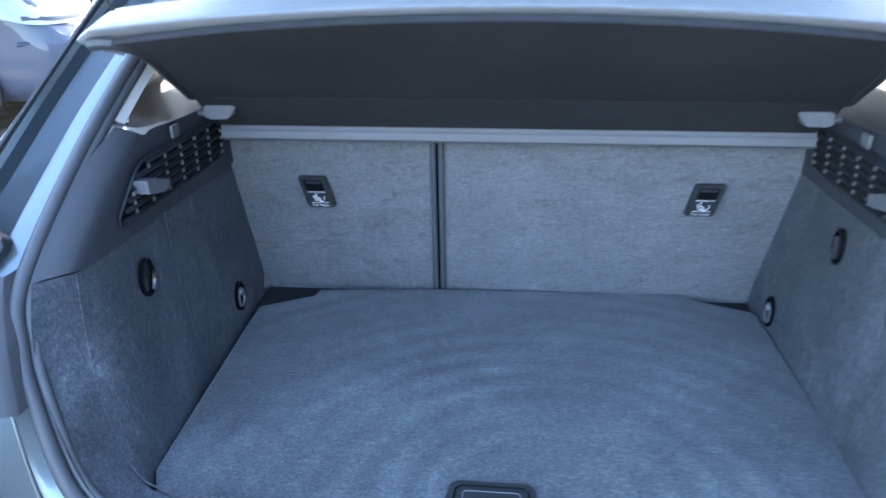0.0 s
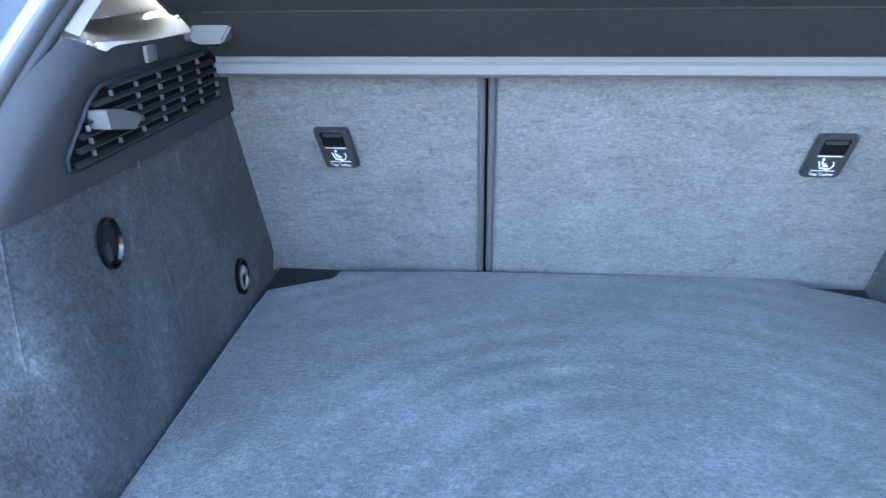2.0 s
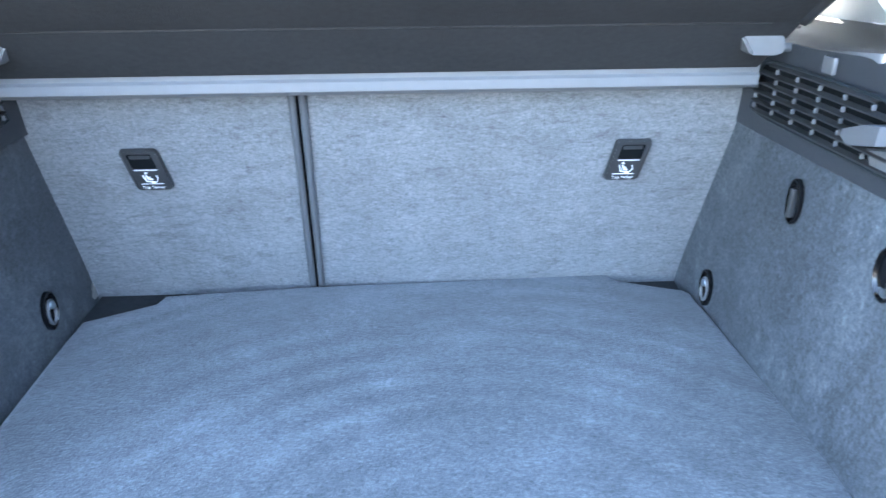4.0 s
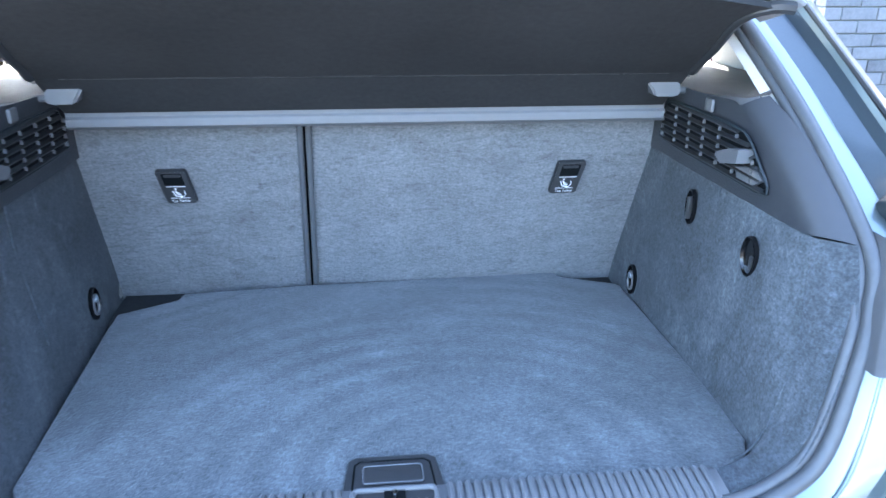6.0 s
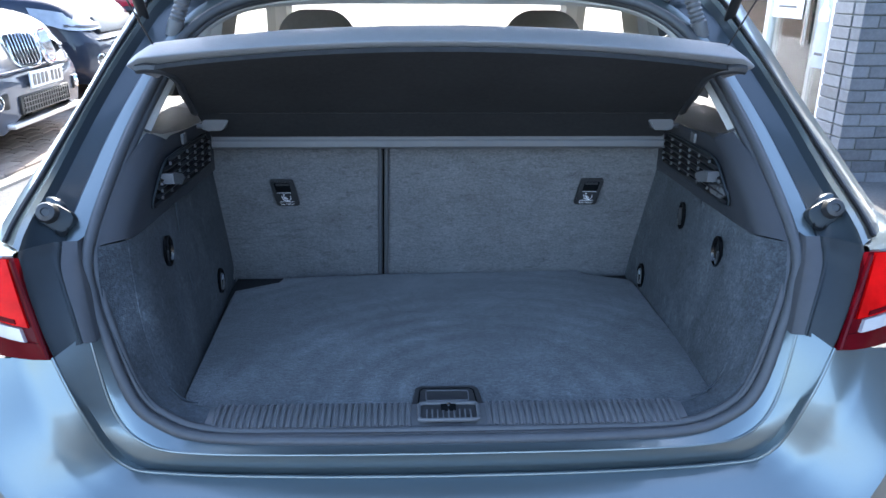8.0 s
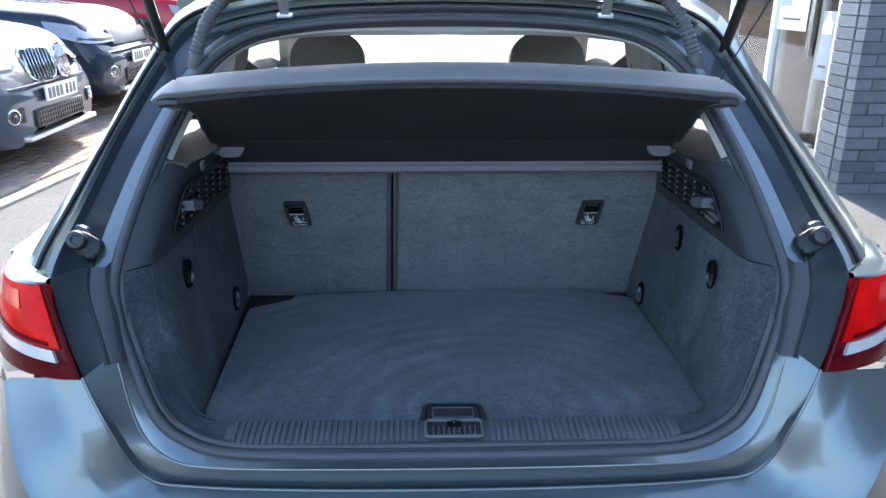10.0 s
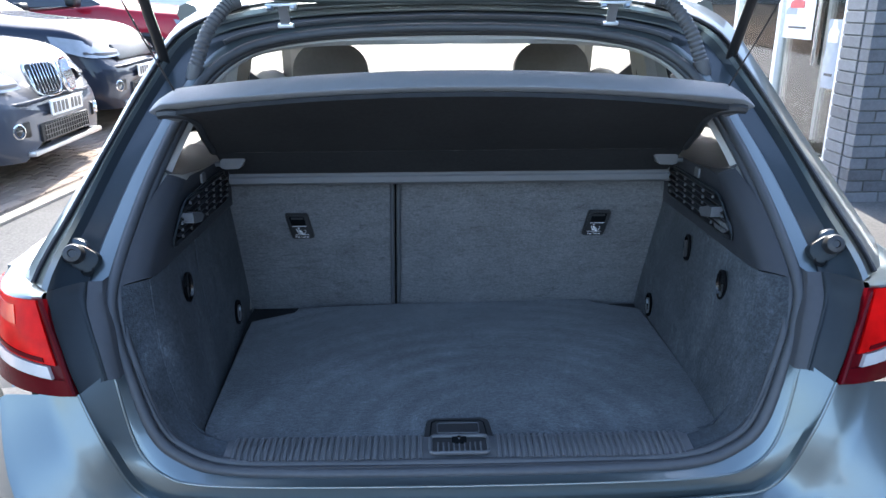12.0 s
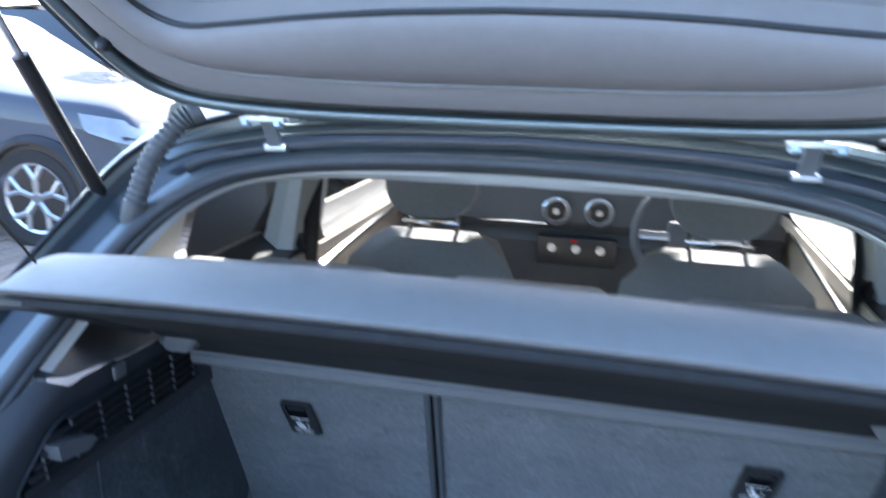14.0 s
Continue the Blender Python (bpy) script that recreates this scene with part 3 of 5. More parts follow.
trims = []
for s in (-1, 1):
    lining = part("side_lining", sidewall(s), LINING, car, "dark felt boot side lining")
    # Thin felt tube added along the fold to mark the tone change there.
    part("lining_piping", tube([Vector((s * (p.x - .001), p.y, p.z)) for p in catmull([(.420, .014, .687), (.449, .023, .693), (.483, .043, .722), (.511, .063, .80), (.5245, .085, .88), (.5325, .103, .944)], 6)], .0012, 6), LINING, lining)
    up_ = part("upper_side_trim", uppertrim(s), PLASTIC, car, "dark grained plastic upper side trim")
    trims.append(up_)
    part("top_ledge", loft([flip(r, s) for r in ([(.536, .262, 1.096), (.520, .295, 1.086), (.508, .40, 1.076), (.502, .60, 1.072)], [(.545, .27, 1.102), (.535, .34, 1.085), (.53, .45, 1.08), (.53, .62, 1.078)], [(.64, .36, 1.105), (.66, .45, 1.09), (.67, .55, 1.085), (.67, .70, 1.08)])]), PLASTIC, up_)
    # grille: black sheet for the shade of the recess, slats and fins
    poly = [(.200, .972), (.226, 1.016), (.252, 1.040), (.290, 1.047), (.476, 1.047), (.530, 1.038), (.556, .990), (.545, .969), (.320, .968)]
    wallx = lambda y, z: s * (.5255 - (z - .946) * .145 - (y - .125) * .012)
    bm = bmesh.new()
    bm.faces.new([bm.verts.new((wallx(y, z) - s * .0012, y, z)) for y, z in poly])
    grille = part("vent_grille", thicken(bm, .002), VOIDP, up_, "dark slotted vent grille on a black sheet for its shaded recess")
    def inside(y, z):
        n, ok = len(poly), False
        for i in range(n):
            (y0, z0), (y1, z1) = poly[i], poly[(i + 1) % n]
            if (z0 > z) != (z1 > z) and y < (y1 - y0) * (z - z0) / (z1 - z0) + y0:
                ok = not ok
        return ok
    frame_pts = [(wallx(y, z) - s * .0025, y, z) for y, z in poly]
    part("grille_frame", tube(catmull(frame_pts, 3, True) + [Vector(frame_pts[0])], .0020, 6, cap=False), CORNERP, grille)
    for r in range(6):
        zr = .974 + .0138 * r
        run = [q for q in ((.20 + .006 * i, zr) for i in range(62)) if inside(*q)]
        if len(run) > 3:
            pts = [Vector((wallx(y, z), y, z)) for y, z in run]
            part("grille_slat", loft([[q + Vector((-s * .002, 0, .0030)) for q in pts], [q + Vector((-s * .0085, 0, -.0005)) for q in pts], [q + Vector((-s * .0080, 0, -.0022)) for q in pts], [q + Vector((-s * .002, 0, .0005)) for q in pts]]), DARKP, grille)
    # Fins in a paler plastic, for the light their ends catch.
    for cidx in range(7):
        for r in range(5):
            z = .9809 + .0138 * r
            y = .238 + .0515 * cidx - .0035 * r
            if inside(y, z) and not (.236 < y < .312 and .985 < z < 1.03):
                part("grille_fin", box((wallx(y, z) - s * .0065, y, z), (.0050, .0020, .0062), .0005, 1), SILLP, grille)
    wedge = [(.238, 1.006), (.284, .995), (.300, 1.003), (.296, 1.010), (.262, 1.022), (.236, 1.026)]
    x0, x1 = sorted((wallx(.27, 1.01) - s * .026, wallx(.27, 1.01)))
    hk = slab(wedge, x0, x1, .004, "x") if s > 0 else slab(wedge, x1, x0, .004, "x")
    part("bag_hook", hk, SILLP, up_, "grey plastic bag hook")
    if s > 0:
        lamp_out = [(.206, .990), (.225, 1.004), (.284, .990), (.276, .975), (.230, .976)]
        bl = part("boot_light", slab(lamp_out, wallx(.25, .985) + .002, wallx(.25, .985) - .006, .002, "x"), GREYP, up_, "clear boot light lens")
        part("light_bezel", tube([(wallx(y, z) - .004, y, z) for y, z in lamp_out + lamp_out[:1]], .0018, 6), PLASTIC, bl)
    part("light_tab", box((s * .5050, .372, 1.063), (.006, .024, .020), .003), GREYP, up_)
    # round hook well, lashing ring
    def wellset(y, z, ry, rz, nm, lab):
        x = s * ((.5145 if z > .8 else .502) + (.012 if s < 0 and y > .5 else 0))
        ring = moved(lathe([(1.0, -.001), (1.0, .005), (.90, .006), (.82, .0015), (0, .001)], 24), Matrix.Translation((x, y, z)) @ Matrix.Rotation(radians(-90 * s), 4, "Y") @ Matrix.Diagonal((rz, ry, 1, 1)))
        return part(nm, ring, GLOSSB, lining, lab)
    cy_ = .232 if s < 0 else .206
    cup = wellset(cy_, .880, .020, .030, "hook_cup", "round black plastic cup")
    part("hook_tongue", box((s * .515, cy_ - .007, .872), (.010, .008, .022), .003), DARKP, cup)
    ly = .592 if s > 0 else .548
    lz = .676 if s > 0 else .690
    rg = wellset(ly, lz, .021, .031, "lashing_cup", "black cup with steel lashing ring")
    part("lashing_ring", tube(catmull([(s * (.497 if s > 0 else .509), ly + .011 * math.cos(a), lz - .002 + .019 * math.sin(a)) for a in (2 * math.pi * i / 8 for i in range(9))], 3), .0022, 6), GREYP, rg, "grey metal lashing ring")
    part("ring_bolt", moved(lathe([(.007, 0), (.006, .004), (0, .005)], 10), Matrix.Translation((s * (.499 if s > 0 else .511), ly + .003, lz + .008)) @ Matrix.Rotation(radians(-90 * s), 4, "Y")), STEEL, rg)
    part("lining_seam", tube([(s * (.5235 if i < 2 else .506), .335, z) for i, z in enumerate((.944, .86, .74, .64))], .0018, 5), LINING, lining)
    if s > 0:
        h2 = wellset(.404, .889, .015, .030, "small_hook", "dark plastic folding bag hook")
        part("hook_bar", box((.510, .402, .888), (.012, .006, .038), .002), DARKP, h2)

# boot floor, falling a little towards the seats
def tilted(bm):
    for v in bm.verts:
        v.co.z -= .060 * v.co.y
    return bm


FLZ = .676
out = [(-.392, .004), (.392, .004), (.452, .03), (.474, .075), (.490, .25), (.497, .585), (.499, .625), (.502, .654), (.492, .660), (.396, .714), (.386, .726), (.382, .747), (-.140, .722), (-.396, .701), (-.402, .668), (-.498, .604), (-.492, .535), (-.458, .07), (-.438, .03)]
floorb = tagged(part("boot_floor_board", tilted(slab(out, FLZ - .025, FLZ, .006, seg=3)), CARPET), "dark blue-grey carpeted boot floor board with brush marks", "boot floor")
part("floor_handle", tilted(slab([(-.062, .006), (.062, .006), (.056, .070), (.046, .079), (-.046, .079), (-.056, .070)], FLZ, FLZ + .005, .003, seg=3)), DARKP, floorb, "dark plastic floor handle plate")
groove = [(-.050, .008, FLZ + .0052), (-.047, .060, FLZ + .0052), (-.040, .067, FLZ + .0052), (.040, .067, FLZ + .0052), (.047, .060, FLZ + .0052), (.050, .008, FLZ + .0052)]
part("handle_groove", tilted(tube(groove, .0014, 6)), VOIDP, floorb)
part("handle_flap", tilted(slab(rrect(0, .036, .072, .034, .005), FLZ + .004, FLZ + .0085, .0015)), DARKP, floorb)
flap_edge = [(a, b, FLZ + .0078) for a, b in rrect(0, .036, .073, .035, .005)]
part("flap_edge", tilted(tube(flap_edge + flap_edge[:1], .0011, 6, cap=False)), GREYP, floorb)
part("well_floor", box((0, .38, .606), (1.05, .80, .012)), BLACKFELT, car)

lint = bmesh.new()
lr = random.Random(9)
for i in range(18):
    x, y = lr.uniform(-.44, .44), lr.uniform(.1, .68)
    a, ln = lr.uniform(0, 6.3), lr.uniform(.0008, .0035)
    z = FLZ - .060 * y + .0012
    tube([(x, y, z), (x + ln * math.cos(a), y + ln * math.sin(a), z + .0006)], .0005, 4, lint)
tagged(part("lint", lint, GREYP, floorb), kind="stuff")

# rear seat backs
def split(x, z):
    """The split between the backs leans a little."""
    return x + .040 * (z - .63) if -.2 < x < 0 else x


def seatback(x0, x1):
    prof = [(.760, .585), (.745, .62), (.652, .848), (.578, 1.034), (.590, 1.06), (.66, 1.07), (.70, 1.03), (.86, .62), (.86, .585)]
    bm = loft([[(split(x, z), y, z) for y, z in prof] for x in (x0, x1)], True)
    bm.verts.ensure_lookup_table()
    bm.verts.index_update()
    n = len(prof)
    bm.faces.new(bm.verts[:n]), bm.faces.new(bm.verts[n:])
    es = [e for e in bm.edges if (e.verts[0].index < n) == (e.verts[1].index < n)]
    bmesh.ops.bevel(bm, geom=es, offset=.007, segments=3, affect="EDGES")
    return bm
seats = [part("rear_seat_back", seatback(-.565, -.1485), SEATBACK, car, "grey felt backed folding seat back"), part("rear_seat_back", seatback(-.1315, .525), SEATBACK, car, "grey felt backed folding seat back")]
for x in (-.1475, -.1325):
    part("edge_piping", tube([(split(x, z), .739 - .402 * (z - .62), z) for z in (.600, .75, .9, 1.03)], .0056, 10), PIPING, seats[0 if x < -.14 else 1])
# Black sheet in the split, for the shade between the backs.
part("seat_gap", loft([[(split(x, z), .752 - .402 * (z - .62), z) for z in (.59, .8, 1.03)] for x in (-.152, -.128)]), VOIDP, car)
for s in (-1, 1):
    M = Matrix.Translation((s * .364, .741 - .402 * (.879 - .62) - .004, .879)) @ Matrix.Rotation(radians(90 + 21.9), 4, "X")
    sh = s * .010
    tp = part("tether_plate", moved(slab(rrect(0, .002, .055, .074, .006, shear=sh), -.002, .005, .002), M), DARKP, seats[0 if s < 0 else 1], "black child seat tether cover")
    edge = [(a, b, .005) for a, b in rrect(0, .002, .052, .071, .005, shear=sh)]
    part("plate_rim", moved(tube(edge + edge[:1], .0011, 6, cap=False), M), DARKP, tp)
    def flat(outl, mt, nm, h=.0058):
        return part(nm, moved(slab(outl, .004, h), M), mt, tp, smooth=False)
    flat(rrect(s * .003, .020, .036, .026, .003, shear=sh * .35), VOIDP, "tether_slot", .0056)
    flat(rrect(s * .003, .0285, .030, .006, .002), DARKP, "slot_lip", .0066)
    flat(rrect(s * .001, .0040, .034, .0012, .0005), WHITE, "white_line")
    flat(rrect(-s * .003, -.0225, .034, .0008, .0003), WHITE, "white_line")
    # icon: a seat, a seated shape and the hook of the strap
    ox = -s * .002
    bm = tube([(ox - .010, -.0050, .006), (ox - .0060, -.0170, .006), (ox + .0050, -.0180, .006)], .0011, 5)
    tube(catmull([(ox + .0100, -.0060, .006), (ox + .0115, -.0120, .006), (ox + .0070, -.0190, .006), (ox + .0010, -.0200, .006)], 4), .0008, 5, bm)
    part("seat_icon", moved(bm, M), WHITE, tp)
    ch = tube([(ox - .0050, -.0055, .006), (ox - .0025, -.0125, .006), (ox + .0040, -.0135, .006)], .0013, 5)
    tube([(ox - .0045, -.0085, .006), (ox + .0015, -.0095, .006)], .0007, 5, ch)
    part("child_icon", moved(ch, M), WHITE, tp)
    flat(oval(ox - .0042, -.0018, .0020, .0020, 12), WHITE, "child_icon")
    cu = bpy.data.curves.new("tether_text", "FONT")
    cu.body, cu.size, cu.align_x, cu.extrude = "Top Tether", .0072, "CENTER", .0002
    cu.materials.append(WHITE)
    tx = new("tether_text", cu)
    tx.parent = tp
    tx.matrix_basis = M @ Matrix.Translation((-s * .003, -.0315, .0056))

# Fillers added beside the seat backs to block stray sun on the floor.
for s in (-1, 1):
    part("seat_bolster", box((s * .622, .735, .84), (.185, .29, .47), .02, 3), LEATHER, car)

# cover bar along the seat tops
bar = tagged(part("cover_bar", slab([(.528, 1.008), (.520, 1.014), (.519, 1.026), (.523, 1.030), (.521, 1.040), (.530, 1.046), (.575, 1.046), (.580, 1.006)], -.494, .497, axis="x"), BARP, car), "long grey plastic bar along the seat tops")

# ---- the raised parcel shelf ----
shelf = thing("parcel_shelf", "black folding parcel shelf lifted at its rear edge", "parcel shelf", (0, 0, 0))


def shelf_row(t, w, dy=0.0, dz=0.0):
    """A row across the flap, t from the hinge to the lip."""
    y0, z0 = .424 - .207 * t, 1.112 + .106 * t
    row = []
    for k in range(49):
        u = -1 + 2 * k / 48
        b = 1 - u * u
        row.append((u * w, y0 - .062 * t * b + dy, z0 + .036 * t * b + dz))
    return row


ws = [(0, .492), (.2, .485), (.4, .481), (.55, .475), (.70, .469), (.84, .467), (.93, .474), (.97, .482), (1.0, .500)]
flap = part("shelf_flap", thicken(loft([shelf_row(t, w) for t, w in ws]), .008), BLACKFELT, shelf, "black felt underside of the flap")
sect = [(.040, -.016, -.030), (.010, -.002, -.010), (.0, .005, 0), (-.003, .008, .003), (-.001, .012, .004), (.03, .024, 0), (.06, .030, -.006), (.085, .028, -.018), (.12, .012, -.04), (.20, -.028, -.05), (.245, -.093, -.05)]
def curled(row):
    """The lip's ends roll down at both sides."""
    w = row[-1][0]
    return [(x, y, z - .010 * max(0.0, (abs(x) / w - .955) / .045) ** 2) for x, y, z in row]


part("shelf_lip", loft([curled(shelf_row(1.0, .532 + dw, dy, dz)) for dy, dz, dw in catmull(sect, 4)]), COVERP, shelf, "smooth grey plastic rear lip and upper skin")
part("shelf_front", thicken(loft([[(-w, y, z), (w, y, z)] for w, y, z in ((.490, .424, 1.110), (.492, .470, 1.078), (.490, .516, 1.044), (.490, .60, 1.052))]), .006), BLACKFELT, shelf)
part("fold_line", tube([(-.455, .421, 1.1055), (.455, .421, 1.1055)], .0022, 6), BLACKP, shelf)
for s in (-1, 1):
    part("shelf_edge", tube(catmull([(s * (w + .002), shelf_row(t, w)[0][1], shelf_row(t, w)[0][2] - .004) for t, w in ws] + [(s * .522, .218, 1.212)], 3), .009, 8), DARKP, shelf)
    cl = [[(s * x, y, z) for x, z in ((.431, 1.090), (.486, 1.091), (.492, 1.068), (.484, 1.062), (.449, 1.063))] for y in (.448, .486)]
    cb = loft(cl, True)
    cb.verts.ensure_lookup_table()
    cb.faces.new(cb.verts[:5]), cb.faces.new(cb.verts[5:])
    bmesh.ops.bevel(cb, geom=list(cb.edges), offset=.003, segments=2, affect="EDGES")
    clip = part("shelf_clip", cb, GREYP, shelf, "grey plastic shelf bracket")
    part("clip_pin", tube([(s * .485, .468, 1.070), (s * .514, .468, 1.070)], .006, 10), SILLP, clip)
    part("clip_plate", box((s * .460, .470, 1.0955), (.085, .050, .003), .001), GREYP, clip)
    part("lift_cord", tube(catmull([(s * .50, .25, 1.25), (s * .555, .16, 1.45), (s * .60, .06, 1.72)], 6), .0016, 5), BLACKP, shelf)

# ---- inner light trim, roof and the cabin ----
def lighttrim(s):
    a = [Vector(p) for p in sub(SEAL, 8, 14)]
    a = [p + Vector((-.012 * (p.x / .6), .014, -.004)) for p in a]
    b = [p + Vector((-.013 * (p.x / .6), .020, -.006 - .026 * max(0.0, 1 - (p.x / .5) ** 2))) for p in a]
    c = [p + Vector((-.006 * (p.x / .6), .050, .010 - .026 * max(0.0, 1 - (p.x / .5) ** 2))) for p in a]
    return loft([flip(a, s), flip(mix(a, b, .5, (0, -.005, -.004)), s), flip(b, s), flip(c, s)])
both("opening_trim", lighttrim, LIGHTTRIM, car, "light grey fabric trim inside the opening")


def shellgrid(fn, us, vs_, th=.02):
    return thicken(loft([[fn(u, v) for u in us] for v in vs_]), th)


lin = lambda a, b, n: [a + (b - a) * i / (n - 1) for i in range(n)]
roofz = lambda x, y: 1.445 - .10 * (x / .6) ** 4 * .6 - .035 * ((y - 1.0) / 1.0) ** 2
part("roof", shellgrid(lambda u, v: (u * (.60 if v < 1.9 else .58), v, roofz(u * .6, v)), lin(-1, 1, 13), lin(.80, 2.05, 9), .012), PAINT, car)
part("headlining", shellgrid(lambda u, v: (u * .585, v, roofz(u * .6, v) - .035), lin(-1, 1, 13), lin(.63, 2.03, 10), .006), LIGHTTRIM, car, "light grey fabric headlining")
for s in (-1, 1):
    side = lambda y, z: s * (.87 - .02 * ((y - 1.9) / 2) ** 2 * 4 - (.10 * max(0, .45 - z) / .45) - .03 * max(0, z - .8))
    part("body_side", shellgrid(lambda u, v: (side(u, v), u, v), lin(.16, 3.75, 19), [.22, .3, .45, .6, .75, .85, .90, .955], .03), PAINT, car)
    part("door_panel", shellgrid(lambda u, v: (s * (.70 + .05 * (v < .9)), u, v), lin(.62, 2.6, 8), [.35, .6, .75, .88, .93, .955], .02), BEIGE, car, "grey and beige door trim")
    part("window_sill", box((s * .77, 1.55, .955), (.16, 2.2, .02), .008), BLACKP, car)
    part("grab_strip", tube(catmull([(s * .69, 1.2, .86), (s * .675, 1.5, .90), (s * .69, 2.2, .93)], 5), .010, 8), CHROME, car, "silver door strip")
    for nm, a, b, wd, mt in (("centre_pillar", (.735, 1.42, .94), (.60, 1.30, 1.40), .09, LIGHTTRIM), ("front_pillar", (.72, 2.85, .97), (.57, 2.02, 1.41), .06, LIGHTTRIM)):
        A, B = Vector((s * a[0], a[1], a[2])), Vector((s * b[0], b[1], b[2]))
        part(nm, loft([[p + Vector((s * dx, dy, 0)) for dx, dy in ((-.02, -wd), (-.035, 0), (-.02, wd), (.03, wd), (.03, -wd))] for p in (A, A.lerp(B, .5), B)], True), mt, car)
    part("pillar_cover", box((s * .745, 1.40, 1.17), (.02, .14, .42), .004, m=Matrix.Rotation(radians(s * 16), 3, "Y")), BLACKP, car)
    # c-pillar trim in pale fabric
    part("c_pillar_trim", loft([flip(r, s) for r in ([(.66, .40, 1.09), (.60, .52, 1.22), (.54, .62, 1.34)], [(.70, .62, 1.08), (.635, .70, 1.22), (.56, .78, 1.38)], [(.72, .78, 1.02), (.66, .80, 1.2), (.57, .84, 1.385)])]), LIGHTTRIM, car)
    part("belt", tube([(s * .635, 1.36, 1.30), (s * .655, 1.35, 1.1), (s * .69, 1.36, .80)], .022, 6, flat=.15), BLACKP, car)
    part("side_window", loft([[(s * .755, y, .96), (s * .60, min(y, 2.1) if y > 1 else y + .02, 1.40)] for y in (.84, 1.4, 2.0, 2.8)]), GLASS, car).visible_shadow = False
    part("roof_rail", tube(catmull([(s * .60, .70, 1.375), (s * .605, 1.2, 1.405), (s * .59, 2.05, 1.385)], 5), .025, 8), PAINT, car)
    # door mirror
    mi = part("door_mirror", moved(box((0, 0, 0), (.20, .10, .14), .04, 4), pose(s * .93, 2.52, 1.02, 0, 0, s * 10)), PAINT, car)
    part("mirror_glass", moved(box((0, 0, 0), (.155, .006, .10), .002), pose(s * .93, 2.468, 1.02, 0, 0, s * 10)), CHROME, mi, "mirror glass")
    part("mirror_arm", box((s * .83, 2.55, .97), (.10, .05, .03), .01), BLACKP, mi)

part("windscreen", loft([[(u * (.70 - .12 * v), 2.92 - .85 * v - .06 * u * u, 1.0 + .40 * v) for u in lin(-1, 1, 9)] for v in lin(0, 1, 5)]), GLASS, car).visible_shadow = False
part("bonnet", shellgrid(lambda u, v: (u * (.78 - .04 * v), 2.75 + 1.15 * v - .12 * u * u, 1.0 - .14 * v - .08 * v * v - .05 * u * u * u * u), lin(-1, 1, 11), lin(0, 1, 8), .01), PAINT, car)
part("front_bumper", shellgrid(lambda u, v: (u * .85, 4.02 - .3 * abs(u) ** 3 - .05 * v, .22 + .58 * v), lin(-1, 1, 13), lin(0, 1, 6), .02), PAINT, car)
part("underbody", box((0, 1.9, .30), (1.5, 3.7, .12)), BLACKP, car)
part("cabin_floor", box((0, 1.85, .40), (1.5, 2.0, .05)), LEATHER, car)
dash = part("dashboard", loft([[(x, y - .05 * (x / .7) ** 2, z) for x in lin(-.70, .70, 11)] for y, z in ((2.37, 1.01), (2.36, .86), (2.40, .82), (2.36, .78), (2.42, .55), (2.42, .4))]), DASHP, car, "dark soft dashboard")
part("dash_top", loft([[(x, y - .05 * (x / .7) ** 2, z) for x in lin(-.70, .70, 11)] for y, z in ((2.95, 1.0), (2.6, 1.045), (2.42, 1.035), (2.37, 1.01))]), LEATHER, dash, "grey soft dashboard top")
part("silver_strip", box((-.37, 2.358, .852), (.46, .008, .010), .002), CHROME, dash)
part("badge_bar", box((-.30, 2.357, .885), (.075, .004, .006)), CHROME, dash)
for x, z in ((-.105, .905), (.055, .909)):
    v = part("air_vent", moved(lathe([(.052, .0), (.055, -.012), (.046, -.020), (.040, -.008), (.0, -.004)], 28, "y"), pose(x, 2.355, z)), ALLOY, dash, "round silver air vent")
    part("vent_core", moved(lathe([(.040, -.006), (.034, -.010), (.0, -.010)], 24, "y"), pose(x, 2.355, z)), BLACKP, v)
    part("vent_knob", moved(lathe([(.012, -.006), (.012, -.022), (0, -.023)], 14, "y"), pose(x, 2.355, z)), ALLOY, v)
    for a in (30, 90, 150):
        part("vent_vane", moved(box((0, -.011, 0), (.078, .003, .004)), pose(x, 2.352, z, 0, a, 0)), BLACKP, v)
cons = part("centre_console", box((-.02, 2.33, .76), (.30, .06, .11), .01), BLACKP, dash)
for x in (-.11, -.02, .07):
    part("control_knob", moved(lathe([(.016, 0), (.016, -.012), (0, -.013)], 16, "y"), pose(x, 2.30, .775)), ALLOY, cons)
part("warning_button", box((-.03, 2.298, .805), (.018, .006, .010), .001), REDLENS, cons)
wheel = part("steering_wheel", moved(tube([(.185 * math.cos(a), .185 * math.sin(a), 0) for a in (2 * math.pi * i / 32 for i in range(33))], .016, 10), pose(.37, 2.18, .88, 68, 0, 0)), DASHP, car)
part("wheel_hub", moved(box((0, 0, -.02), (.15, .11, .04), .02, 3), pose(.37, 2.18, .88, 68, 0, 0)), DASHP, wheel)
part("wheel_spoke", moved(box((0, 0, -.01), (.34, .03, .015), .006), pose(.37, 2.18, .88, 68, 0, 0)), ALLOY, wheel)


